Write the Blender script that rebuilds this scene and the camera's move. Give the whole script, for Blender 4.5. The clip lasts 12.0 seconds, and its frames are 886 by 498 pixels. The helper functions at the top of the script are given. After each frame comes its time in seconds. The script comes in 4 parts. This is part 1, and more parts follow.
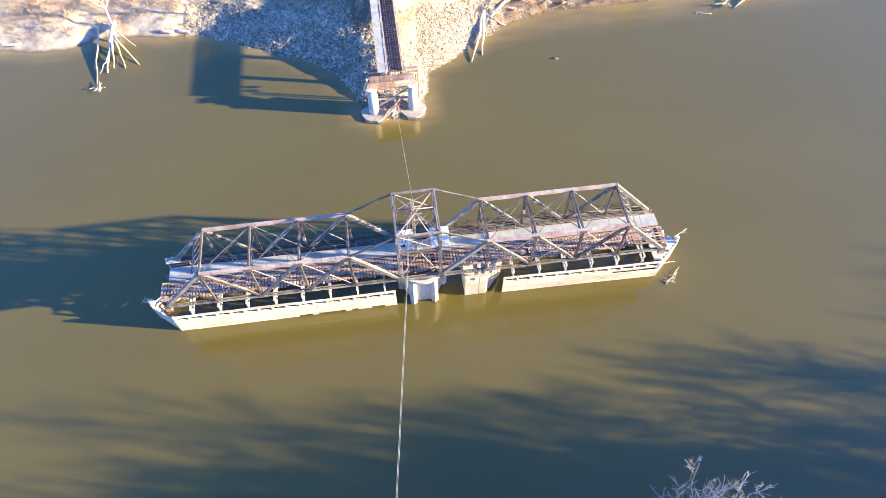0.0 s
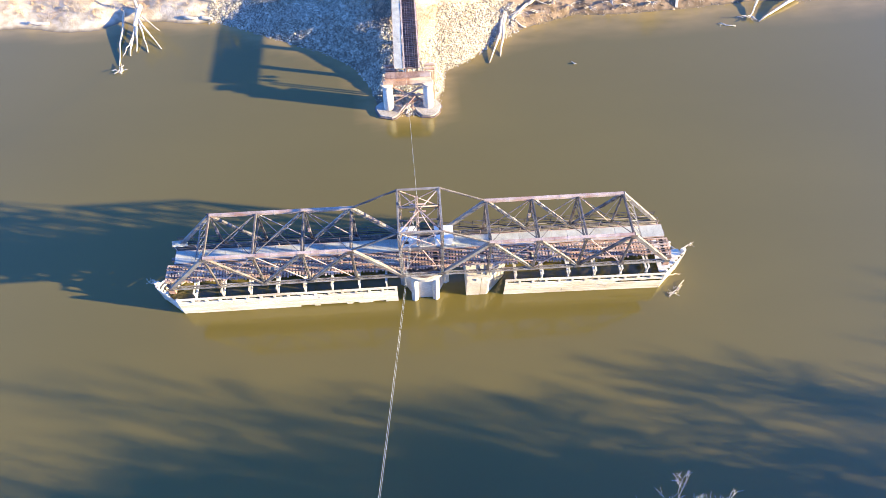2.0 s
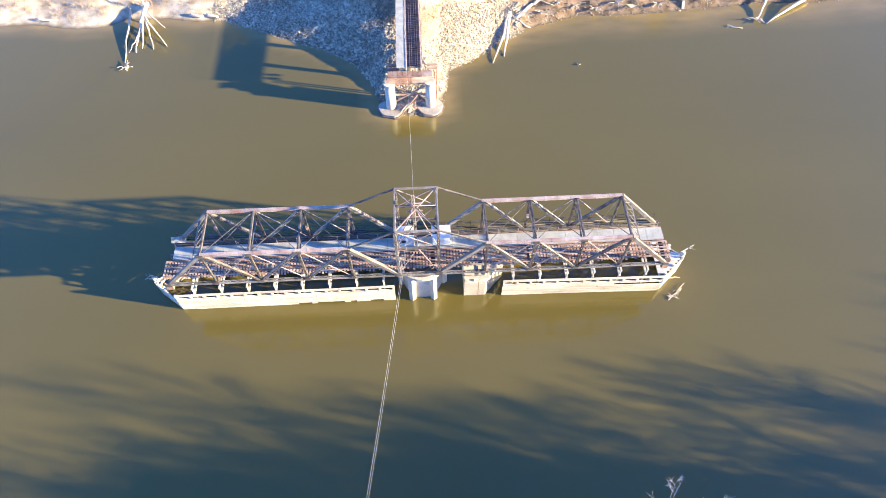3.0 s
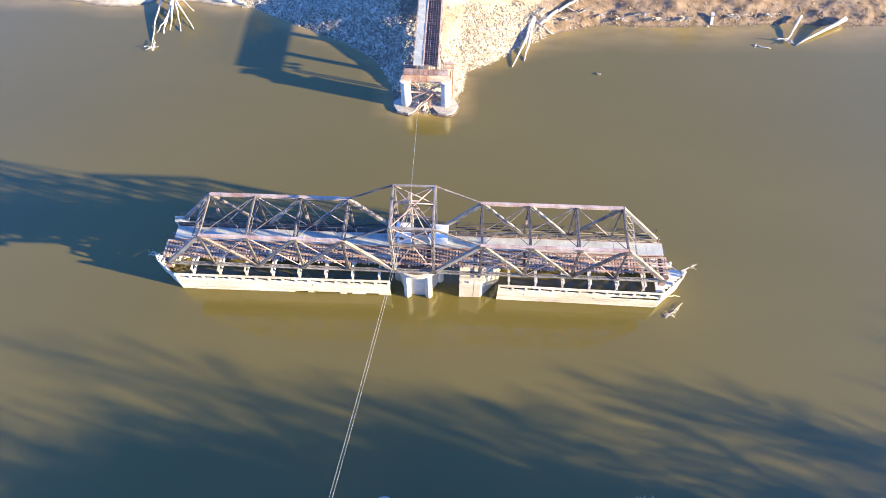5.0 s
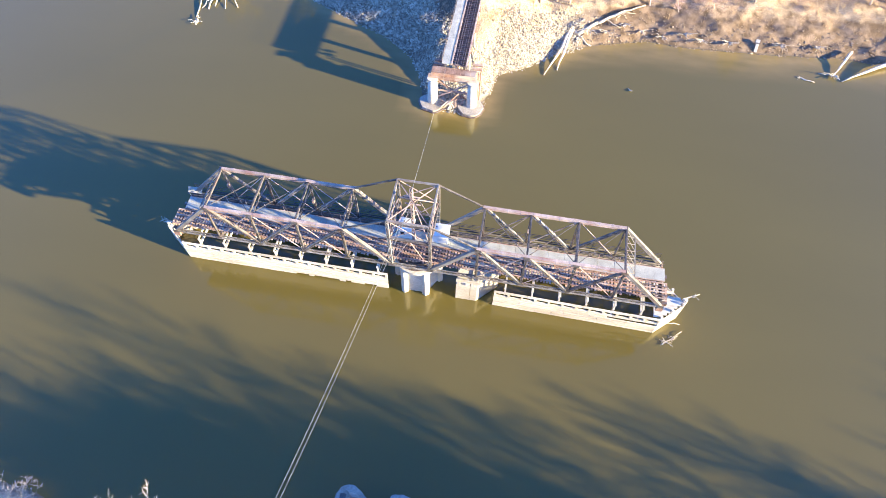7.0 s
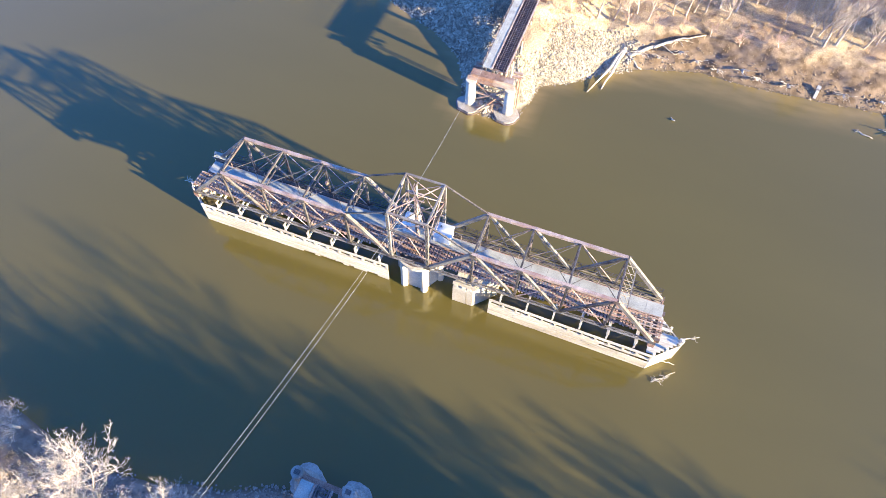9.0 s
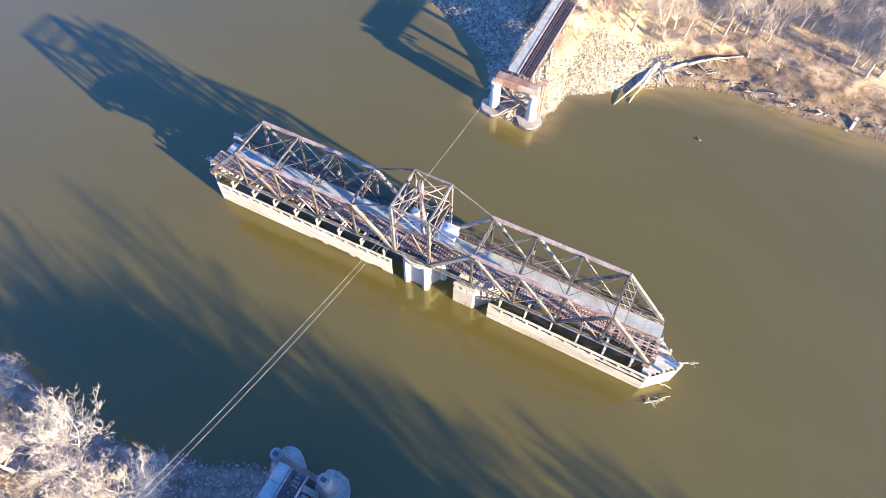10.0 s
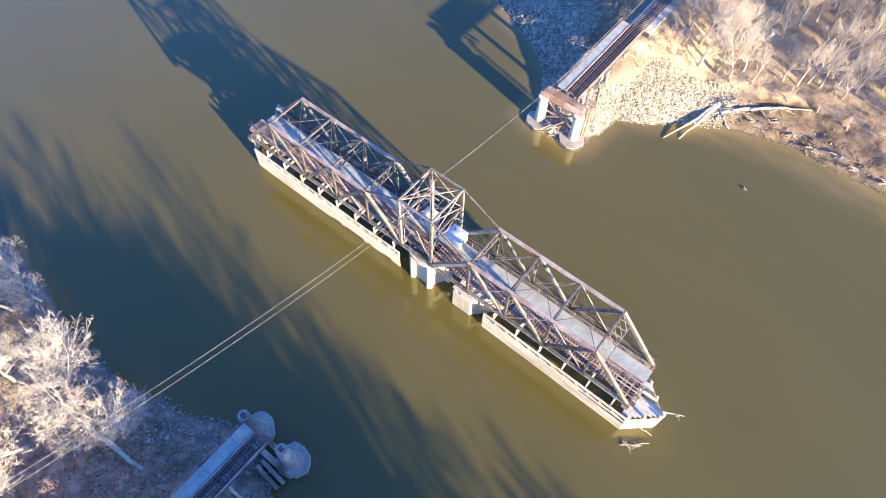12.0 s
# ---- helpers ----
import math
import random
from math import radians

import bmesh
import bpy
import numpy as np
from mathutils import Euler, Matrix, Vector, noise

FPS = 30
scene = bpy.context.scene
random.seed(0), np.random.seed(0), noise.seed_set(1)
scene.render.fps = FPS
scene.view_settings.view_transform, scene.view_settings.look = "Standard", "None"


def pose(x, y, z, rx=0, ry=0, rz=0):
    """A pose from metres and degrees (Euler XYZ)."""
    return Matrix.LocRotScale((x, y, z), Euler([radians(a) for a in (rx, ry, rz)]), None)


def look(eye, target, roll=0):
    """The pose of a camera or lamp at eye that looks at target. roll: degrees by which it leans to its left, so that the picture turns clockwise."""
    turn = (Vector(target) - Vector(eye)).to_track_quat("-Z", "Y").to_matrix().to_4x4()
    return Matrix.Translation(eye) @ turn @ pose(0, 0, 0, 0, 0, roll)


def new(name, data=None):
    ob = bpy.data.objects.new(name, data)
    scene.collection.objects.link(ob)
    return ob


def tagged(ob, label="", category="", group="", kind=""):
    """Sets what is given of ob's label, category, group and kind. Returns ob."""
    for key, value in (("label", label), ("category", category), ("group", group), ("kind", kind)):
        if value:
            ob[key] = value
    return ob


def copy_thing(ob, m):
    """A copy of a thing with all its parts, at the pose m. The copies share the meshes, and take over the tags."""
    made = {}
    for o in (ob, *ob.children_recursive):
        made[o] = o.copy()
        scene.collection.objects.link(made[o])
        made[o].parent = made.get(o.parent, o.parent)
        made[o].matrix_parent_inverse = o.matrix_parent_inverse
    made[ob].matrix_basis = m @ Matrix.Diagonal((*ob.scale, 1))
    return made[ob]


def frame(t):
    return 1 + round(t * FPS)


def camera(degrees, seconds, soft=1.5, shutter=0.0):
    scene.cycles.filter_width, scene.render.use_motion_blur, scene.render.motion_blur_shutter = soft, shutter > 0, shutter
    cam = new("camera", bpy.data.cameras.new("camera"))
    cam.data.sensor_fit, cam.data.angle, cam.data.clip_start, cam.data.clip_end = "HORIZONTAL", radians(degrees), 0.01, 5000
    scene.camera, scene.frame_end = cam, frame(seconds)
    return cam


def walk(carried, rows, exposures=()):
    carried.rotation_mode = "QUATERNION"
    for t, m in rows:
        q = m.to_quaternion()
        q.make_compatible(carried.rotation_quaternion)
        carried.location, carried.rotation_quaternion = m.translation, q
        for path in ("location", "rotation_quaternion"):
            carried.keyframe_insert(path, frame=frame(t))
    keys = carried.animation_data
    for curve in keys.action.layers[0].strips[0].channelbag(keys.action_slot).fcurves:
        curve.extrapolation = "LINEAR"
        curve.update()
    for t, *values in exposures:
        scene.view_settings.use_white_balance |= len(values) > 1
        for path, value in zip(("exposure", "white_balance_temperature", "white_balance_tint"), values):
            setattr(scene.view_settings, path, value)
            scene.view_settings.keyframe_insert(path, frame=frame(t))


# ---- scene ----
cam = camera(69.95, 12.0, soft=0.6)
PATH = [
    (0, (-2.410, -48.163, 89.651), (0.212, -27.516, 55.493), -0.36),
    (0.5, (-2.146, -48.199, 89.661), (0.373, -27.558, 55.491), 0.29),
    (1, (-1.243, -48.283, 89.810), (0.981, -27.650, 55.614), 0.59),
    (1.5, (-0.849, -48.360, 89.867), (0.925, -27.695, 55.665), 0.55),
    (2, (-0.295, -48.463, 89.845), (1.210, -27.779, 55.641), 0.32),
    (2.5, (0.502, -48.491, 89.692), (1.735, -27.780, 55.493), -0.05),
    (3, (1.602, -48.561, 89.624), (2.461, -27.817, 55.434), -0.42),
    (5, (6.057, -48.660, 89.686), (5.224, -27.915, 55.496), 0.12),
    (5.5, (7.310, -48.661, 89.687), (5.948, -27.945, 55.497), 0.27),
    (6, (8.830, -48.553, 89.756), (6.843, -27.893, 55.562), 0.43),
    (6.5, (10.530, -48.394, 89.833), (7.850, -27.806, 55.642), 0.50),
    (7, (12.073, -48.124, 89.810), (8.717, -27.670, 55.599), 0.79),
    (9, (20.172, -46.154, 90.002), (13.320, -26.591, 55.791), 1.31),
    (9.5, (22.131, -45.269, 89.987), (14.348, -26.100, 55.753), 1.54),
    (10, (24.546, -44.474, 89.780), (15.646, -25.717, 55.590), 1.43),
    (10.5, (26.855, -43.438, 89.846), (16.883, -25.173, 55.686), 1.24),
    (11, (28.988, -42.297, 89.853), (18.036, -24.571, 55.709), 1.22),
    (11.5, (30.818, -41.068, 89.916), (19.014, -23.912, 55.764), 1.41),
    (12, (32.380, -39.397, 90.362), (19.851, -22.972, 56.110), 1.74),
]
walk(cam, [(t, look(eye, target, roll)) for t, eye, target, roll in PATH], [(0, 2.47, 5190, 22), (5, 2.45, 5160, 22), (7, 2.44, 5110, 22), (9.5, 2.28, 5040, 22), (12, 2.18, 5010, 22)])

# ---- light: low winter sun, clear sky ----
SUN_EL, SUN_AZ = 13.1, -12.2          # elevation; bearing of the sun from +x towards +y, degrees
world = bpy.data.worlds.new("sky")
scene.world = world
world.use_nodes = True
wn = world.node_tree
sky = wn.nodes.new("ShaderNodeTexSky")
sky.sky_type, sky.sun_disc = "NISHITA", False
sky.sun_elevation, sky.sun_rotation = radians(SUN_EL), radians(90 - SUN_AZ)
wn.links.new(sky.outputs[0], wn.nodes["Background"].inputs[0])
wn.nodes["Background"].inputs[1].default_value = 0.09
sky.ozone_density, sky.dust_density = 5.3, 0.1
sun_dir = Vector((math.cos(radians(SUN_EL)) * math.cos(radians(SUN_AZ)), math.cos(radians(SUN_EL)) * math.sin(radians(SUN_AZ)), math.sin(radians(SUN_EL))))
sun = new("sun", bpy.data.lights.new("sun", "SUN"))
sun.data.energy, sun.data.angle, sun.data.color = 5.0, radians(0.7), (1.0, 0.74, 0.28)
sun.matrix_world = look(sun_dir * 300, (0, 0, 0))


# ---- materials ----
def mat(name, dark, light, scale=1.0, rough=0.8, metal=0.0, bump=0.3, stain=None, stain_amount=0.4, stretch=(1, 1, 1), vary=0.15, fine=9.0, spec=0.3):
    """Two noises at real size mix dark and light; a third lays a stain over; each object varies a little in brightness."""
    m = bpy.data.materials.new(name)
    m.use_nodes = True
    nt = m.node_tree
    N, L = nt.nodes, nt.links
    b = N["Principled BSDF"]
    geo = N.new("ShaderNodeNewGeometry")
    mp = N.new("ShaderNodeMapping")
    mp.inputs["Scale"].default_value = stretch
    L.new(geo.outputs["Position"], mp.inputs["Vector"])
    n1, n2, n3 = (N.new("ShaderNodeTexNoise") for _ in range(3))
    for n, s, d in ((n1, scale, 4), (n2, scale * fine, 3), (n3, scale * 0.37, 5)):
        n.inputs["Scale"].default_value, n.inputs["Detail"].default_value = s, d
        L.new(mp.outputs[0], n.inputs["Vector"])
    add = N.new("ShaderNodeMath")
    add.operation = "ADD"
    L.new(n1.outputs[0], add.inputs[0])
    L.new(n2.outputs[0], add.inputs[1])
    ramp = N.new("ShaderNodeMapRange")
    ramp.inputs[1].default_value, ramp.inputs[2].default_value = 0.72, 1.28
    L.new(add.outputs[0], ramp.inputs[0])
    mix = N.new("ShaderNodeMix")
    mix.data_type = "RGBA"
    mix.inputs[6].default_value, mix.inputs[7].default_value = (*dark, 1), (*light, 1)
    L.new(ramp.outputs[0], mix.inputs[0])
    col = mix.outputs[2]
    if stain:
        sr = N.new("ShaderNodeMapRange")
        sr.inputs[1].default_value, sr.inputs[2].default_value, sr.inputs[4].default_value = 0.5, 0.68, stain_amount
        L.new(n3.outputs[0], sr.inputs[0])
        sm = N.new("ShaderNodeMix")
        sm.data_type = "RGBA"
        sm.inputs[7].default_value = (*stain, 1)
        L.new(sr.outputs[0], sm.inputs[0])
        L.new(col, sm.inputs[6])
        col = sm.outputs[2]
    if vary:
        oi = N.new("ShaderNodeObjectInfo")
        gi = N.new("ShaderNodeMath")
        gi.operation = "ADD"
        L.new(oi.outputs["Random"], gi.inputs[0])
        L.new(geo.outputs["Random Per Island"], gi.inputs[1])
        vr = N.new("ShaderNodeMapRange")
        vr.inputs[2].default_value = 2.0
        vr.inputs[3].default_value, vr.inputs[4].default_value = 1 - vary * 1.6, 1 + vary * 1.6
        L.new(gi.outputs[0], vr.inputs[0])
        hs = N.new("ShaderNodeHueSaturation")
        L.new(vr.outputs[0], hs.inputs["Value"])
        L.new(col, hs.inputs["Color"])
        col = hs.outputs[0]
    L.new(col, b.inputs["Base Color"])
    b.inputs["Roughness"].default_value, b.inputs["Metallic"].default_value = rough, metal
    b.inputs["Specular IOR Level"].default_value = spec
    if bump:
        bp = N.new("ShaderNodeBump")
        bp.inputs["Strength"].default_value, bp.inputs["Distance"].default_value = bump, 0.05
        L.new(add.outputs[0], bp.inputs["Height"])
        L.new(bp.outputs[0], b.inputs["Normal"])
    return m


M_STEEL = mat("weathered_steel", (0.04, 0.036, 0.037), (0.19, 0.172, 0.17), 1.1, 0.65, 0.1, 0.2, (0.15, 0.08, 0.06), 0.35, vary=0.25)
M_STEEL_GREY = mat("dusty_grey_steel", (0.1, 0.094, 0.094), (0.36, 0.342, 0.332), 1.1, 0.65, 0.1, 0.2, (0.15, 0.085, 0.065), 0.4, vary=0.25)
M_STEEL_PALE = mat("faded_paint_steel", (0.26, 0.19, 0.17), (0.54, 0.44, 0.4), 0.8, 0.6, 0.0, 0.15, (0.27, 0.13, 0.1), 0.7, vary=0.1)
M_STEEL_MID = mat("chalky_grey_steel", (0.12, 0.11, 0.107), (0.3, 0.28, 0.268), 0.9, 0.65, 0.0, 0.2, (0.2, 0.11, 0.085), 0.4, vary=0.12)
M_STEEL_DARK = mat("dark_grimy_steel", (0.04, 0.036, 0.04), (0.13, 0.115, 0.12), 1.0, 0.7, 0.2, 0.2, vary=0.2)
M_RAIL = mat("rusty_rail", (0.12, 0.09, 0.09), (0.28, 0.23, 0.225), 2.0, 0.5, 0.5, 0.1, vary=0.1)
M_TIE = mat("weathered_tie", (0.24, 0.14, 0.105), (0.58, 0.43, 0.35), 1.1, 0.9, 0, 0.5, (0.5, 0.44, 0.4), 0.45, vary=0.3)
M_TIE_DARK = mat("creosote_tie", (0.07, 0.052, 0.052), (0.22, 0.17, 0.165), 1.5, 0.9, 0, 0.5, vary=0.35)
M_BEAM = mat("timber_cap", (0.17, 0.095, 0.072), (0.42, 0.28, 0.22), 0.9, 0.9, 0, 0.4, (0.6, 0.55, 0.5), 0.5, vary=0.3)
M_FENDER = mat("silvered_timber", (0.5, 0.445, 0.37), (0.8, 0.74, 0.645), 0.6, 0.85, 0, 0.35, (0.35, 0.28, 0.21), 0.5, stretch=(0.3, 1, 2.2), vary=0.12)
M_CONCRETE = mat("pale_concrete", (0.43, 0.395, 0.345), (0.68, 0.64, 0.57), 0.4, 0.85, 0, 0.3, (0.42, 0.34, 0.25), 0.5, vary=0.06)
M_CONCRETE_GREY = mat("stained_concrete", (0.26, 0.235, 0.21), (0.5, 0.46, 0.42), 0.5, 0.9, 0, 0.4, (0.2, 0.16, 0.12), 0.55, vary=0.06)
M_WALK = mat("grey_walkway", (0.28, 0.285, 0.27), (0.48, 0.485, 0.46), 0.7, 0.8, 0, 0.2, (0.27, 0.26, 0.24), 0.5, vary=0.05)
M_CABIN = mat("white_painted_sheet", (0.68, 0.68, 0.68), (0.82, 0.82, 0.81), 0.8, 0.5, 0, 0.08, (0.55, 0.5, 0.45), 0.3, vary=0.05)
M_DARK = mat("dark_glass", (0.02, 0.02, 0.025), (0.05, 0.05, 0.06), 1, 0.2, 0, 0, vary=0)
M_CABLE = mat("galvanised_cable", (0.26, 0.26, 0.24), (0.62, 0.62, 0.57), 0.9, 0.5, 0.2, 0, vary=0, fine=4)
M_ROCK = mat("limestone_riprap", (0.24, 0.21, 0.165), (0.68, 0.61, 0.5), 0.9, 0.95, 0, 0.5, (0.2, 0.17, 0.135), 0.35, vary=0.42)
M_CLOD = mat("mud_clods", (0.16, 0.12, 0.085), (0.38, 0.3, 0.215), 0.8, 0.95, 0, 0.5, (0.14, 0.11, 0.085), 0.5, vary=0.35)
M_STONE = mat("dark_wet_stone", (0.18, 0.15, 0.12), (0.5, 0.44, 0.38), 0.9, 0.95, 0, 0.5, (0.12, 0.095, 0.08), 0.45, vary=0.4)
M_WOOD = mat("bleached_driftwood", (0.4, 0.34, 0.27), (0.72, 0.66, 0.56), 1.5, 0.9, 0, 0.3, vary=0.2)
M_BARK = mat("pale_bark", (0.34, 0.29, 0.25), (0.68, 0.61, 0.53), 0.8, 0.95, 0, 0.4, (0.24, 0.2, 0.18), 0.4, vary=0.15)
M_TWIG = mat("winter_twigs", (0.42, 0.35, 0.3), (0.68, 0.6, 0.52), 0.5, 0.95, 0, 0, vary=0.2)
M_BARK_GREY = mat("grey_brown_bark", (0.32, 0.265, 0.23), (0.66, 0.575, 0.5), 0.8, 0.95, 0, 0.4, vary=0.3)
M_TWIG_GREY = mat("grey_brown_twigs", (0.38, 0.31, 0.25), (0.64, 0.55, 0.455), 0.5, 0.95, 0, 0, vary=0.3)
M_SHRUB = mat("reddish_twigs", (0.42, 0.28, 0.23), (0.68, 0.52, 0.43), 0.5, 0.95, 0, 0, vary=0.25)
M_BRUSH = mat("dry_grass", (0.33, 0.24, 0.14), (0.62, 0.5, 0.32), 0.3, 0.95, 0, 0, (0.36, 0.2, 0.16), 0.5, vary=0.25)


# ---- geometry helpers ----
class Geo:
    """A list of corners and faces, filled by simple shapes."""

    def __init__(self):
        self.v, self.f = [], []

    def add(self, verts, faces):
        k = len(self.v)
        self.v.extend(tuple(p) for p in verts)
        self.f.extend(tuple(i + k for i in q) for q in faces)
        return self

    def box(self, x0, x1, y0, y1, z0, z1):
        return self.add([(x, y, z) for z in (z0, z1) for x, y in ((x0, y0), (x1, y0), (x1, y1), (x0, y1))],
                        [(3, 2, 1, 0), (4, 5, 6, 7), (0, 1, 5, 4), (1, 2, 6, 5), (2, 3, 7, 6), (3, 0, 4, 7)])

    def beam(self, a, b, w, h=None, up=(0, 0, 1)):
        """A bar from a to b, w wide across and h high towards up."""
        a, b, up = Vector(a), Vector(b), Vector(up)
        h = w if h is None else h
        d = (b - a).normalized()
        s = d.cross(up)
        if s.length < 1e-3:
            s = d.cross(Vector((0, 1, 0)))
        s.normalize()
        u = s.cross(d)
        vs = [e + s * i * w / 2 + u * j * h / 2 for e in (a, b) for i, j in ((-1, -1), (1, -1), (1, 1), (-1, 1))]
        return self.add(vs, [(0, 1, 2, 3), (7, 6, 5, 4), (0, 4, 5, 1), (1, 5, 6, 2), (2, 6, 7, 3), (3, 7, 4, 0)])

    def tube(self, pts, radii, n=6, caps=True):
        pts = [Vector(p) for p in pts]
        vs, fs = [], []
        for i, p in enumerate(pts):
            d = (pts[min(i + 1, len(pts) - 1)] - pts[max(i - 1, 0)]).normalized()
            s = d.cross(Vector((0.13, 0.31, 0.94)))
            if s.length < 1e-3:
                s = d.cross(Vector((1, 0, 0)))
            s.normalize()
            u = s.cross(d)
            for k in range(n):
                c = 2 * math.pi * k / n
                vs.append(p + (s * math.cos(c) + u * math.sin(c)) * radii[i])
        for i in range(len(pts) - 1):
            for k in range(n):
                fs.append((i * n + k, i * n + (k + 1) % n, (i + 1) * n + (k + 1) % n, (i + 1) * n + k))
        if caps:
            fs += [tuple(range(n - 1, -1, -1)), tuple(range((len(pts) - 1) * n, len(pts) * n))]
        return self.add(vs, fs)

    def prism(self, outline, z0, z1, taper=1.0, centre=(0, 0)):
        n = len(outline)
        top = [(centre[0] + (x - centre[0]) * taper, centre[1] + (y - centre[1]) * taper, z1) for x, y in outline]
        return self.add([(x, y, z0) for x, y in outline] + top,
                        [tuple(range(n - 1, -1, -1)), tuple(range(n, 2 * n))] + [(i, (i + 1) % n, n + (i + 1) % n, n + i) for i in range(n)])

    def mesh(self, name, material, origin=(0, 0, 0), smooth=False):
        me = bpy.data.meshes.new(name)
        o = Vector(origin)
        me.from_pydata([Vector(p) - o for p in self.v], [], self.f)
        me.materials.append(material)
        if smooth:
            me.polygons.foreach_set("use_smooth", [True] * len(me.polygons))
        me.update()
        return me


def root(ob):
    while ob.parent:
        ob = ob.parent
    return ob


def thing(name, at, label, category, group="", kind=""):
    return tagged(placed(new(name), at), label, category, group, kind)


def placed(ob, at):
    ob.location = at
    return ob


def part(name, geo, material, parent, label="", smooth=False):
    """One mesh under a thing or under a part; geo is in world metres."""
    ob = new(name, geo.mesh(name, material, root(parent).location, smooth))
    ob.parent = parent
    return tagged(ob, label)


def solid(name, geo, material, label, category, group="", kind="", at=(0, 0, 0), smooth=False):
    ob = placed(new(name, geo.mesh(name, material, at, smooth)), at)
    return tagged(ob, label, category, group, kind)


def piece(name, me, at, parent, rz=0.0, scale=(1, 1, 1), rx=0.0, ry=0.0):
    """A repeat that shares its mesh."""
    ob = new(name, me)
    ob.parent = parent
    ob.location = Vector(at) - root(parent).location
    ob.rotation_euler, ob.scale = (rx, ry, rz), scale
    return ob


def laced(geo, a, b, w, h, bar=0.09, step=None, up=(0, 0, 1)):
    """A built-up member: two plates with zigzag lacing on both faces."""
    a, b, up = Vector(a), Vector(b), Vector(up)
    d = (b - a).normalized()
    s = d.cross(up)
    if s.length < 1e-3:
        s = d.cross(Vector((0, 1, 0)))
    s.normalize()
    u = s.cross(d)
    for i in (-1, 1):
        geo.beam(a + s * i * (w / 2 - bar / 2), b + s * i * (w / 2 - bar / 2), bar, h, u)
    n = max(2, round((b - a).length / (step or w * 1.3)))
    for j in (-1, 1):
        for k in range(n):
            p, q = a.lerp(b, k / n), a.lerp(b, (k + 1) / n)
            e = 1 if k % 2 else -1
            geo.beam(p + s * e * (w / 2 - bar) + u * j * h / 2, q - s * e * (w / 2 - bar) + u * j * h / 2, 0.085, 0.03, u)
    return geo


# ---- the ground: two banks and the river bed as one sheet ----
FAR = [(-400, 60), (-120, 64), (-80, 65.5), (-72, 63.7), (-64.5, 63.8), (-61, 66), (-52, 66), (-45, 64.6), (-40, 65.3), (-33.5, 62.3), (-24, 57.6), (-17, 54.5), (-10.7, 49.5),
       (-7.4, 43.5), (-6.6, 37.4), (-4.5, 35.6), (-1.9, 36.2), (0.5, 36.0), (3, 35.4), (5.0, 37.0), (5.6, 41), (6.6, 47.5), (12, 50.5), (17, 55), (25, 59.3), (36, 62.7), (44, 62.2), (52, 62.6), (58, 62.9), (75, 64.5), (84, 64), (110, 66), (400, 75)]
NEAR = [(-400, -26), (-120, -35), (-61, -39.8), (-50.7, -41), (-43.5, -41.8), (-34, -44), (-26, -43.8), (-21, -43.4), (-17, -41.7), (-12.6, -41.2), (-6.5, -38.3), (-3.5, -37.6), (2.5, -38.2), (6, -41), (15, -42), (30, -39.8), (45, -41), (60, -43), (110, -38), (180, -28), (400, 10)]


def shore_distance(X, Y, line):
    """How far points lie from a shoreline."""
    best = np.full(X.shape, 1e9)
    for (x0, y0), (x1, y1) in zip(line, line[1:]):
        dx, dy = x1 - x0, y1 - y0
        t = np.clip(((X - x0) * dx + (Y - y0) * dy) / (dx * dx + dy * dy), 0, 1)
        best = np.minimum(best, np.hypot(X - x0 - t * dx, Y - y0 - t * dy))
    return best


def wave(X, Y, s, k):
    """A cheap smooth unevenness."""
    return (np.sin(X / s + 1.7 * k + 0.6 * np.sin(Y / s * 0.7 + k)) * np.sin(Y / s * 1.1 - 0.9 * k + 0.7 * np.sin(X / s * 0.8)))


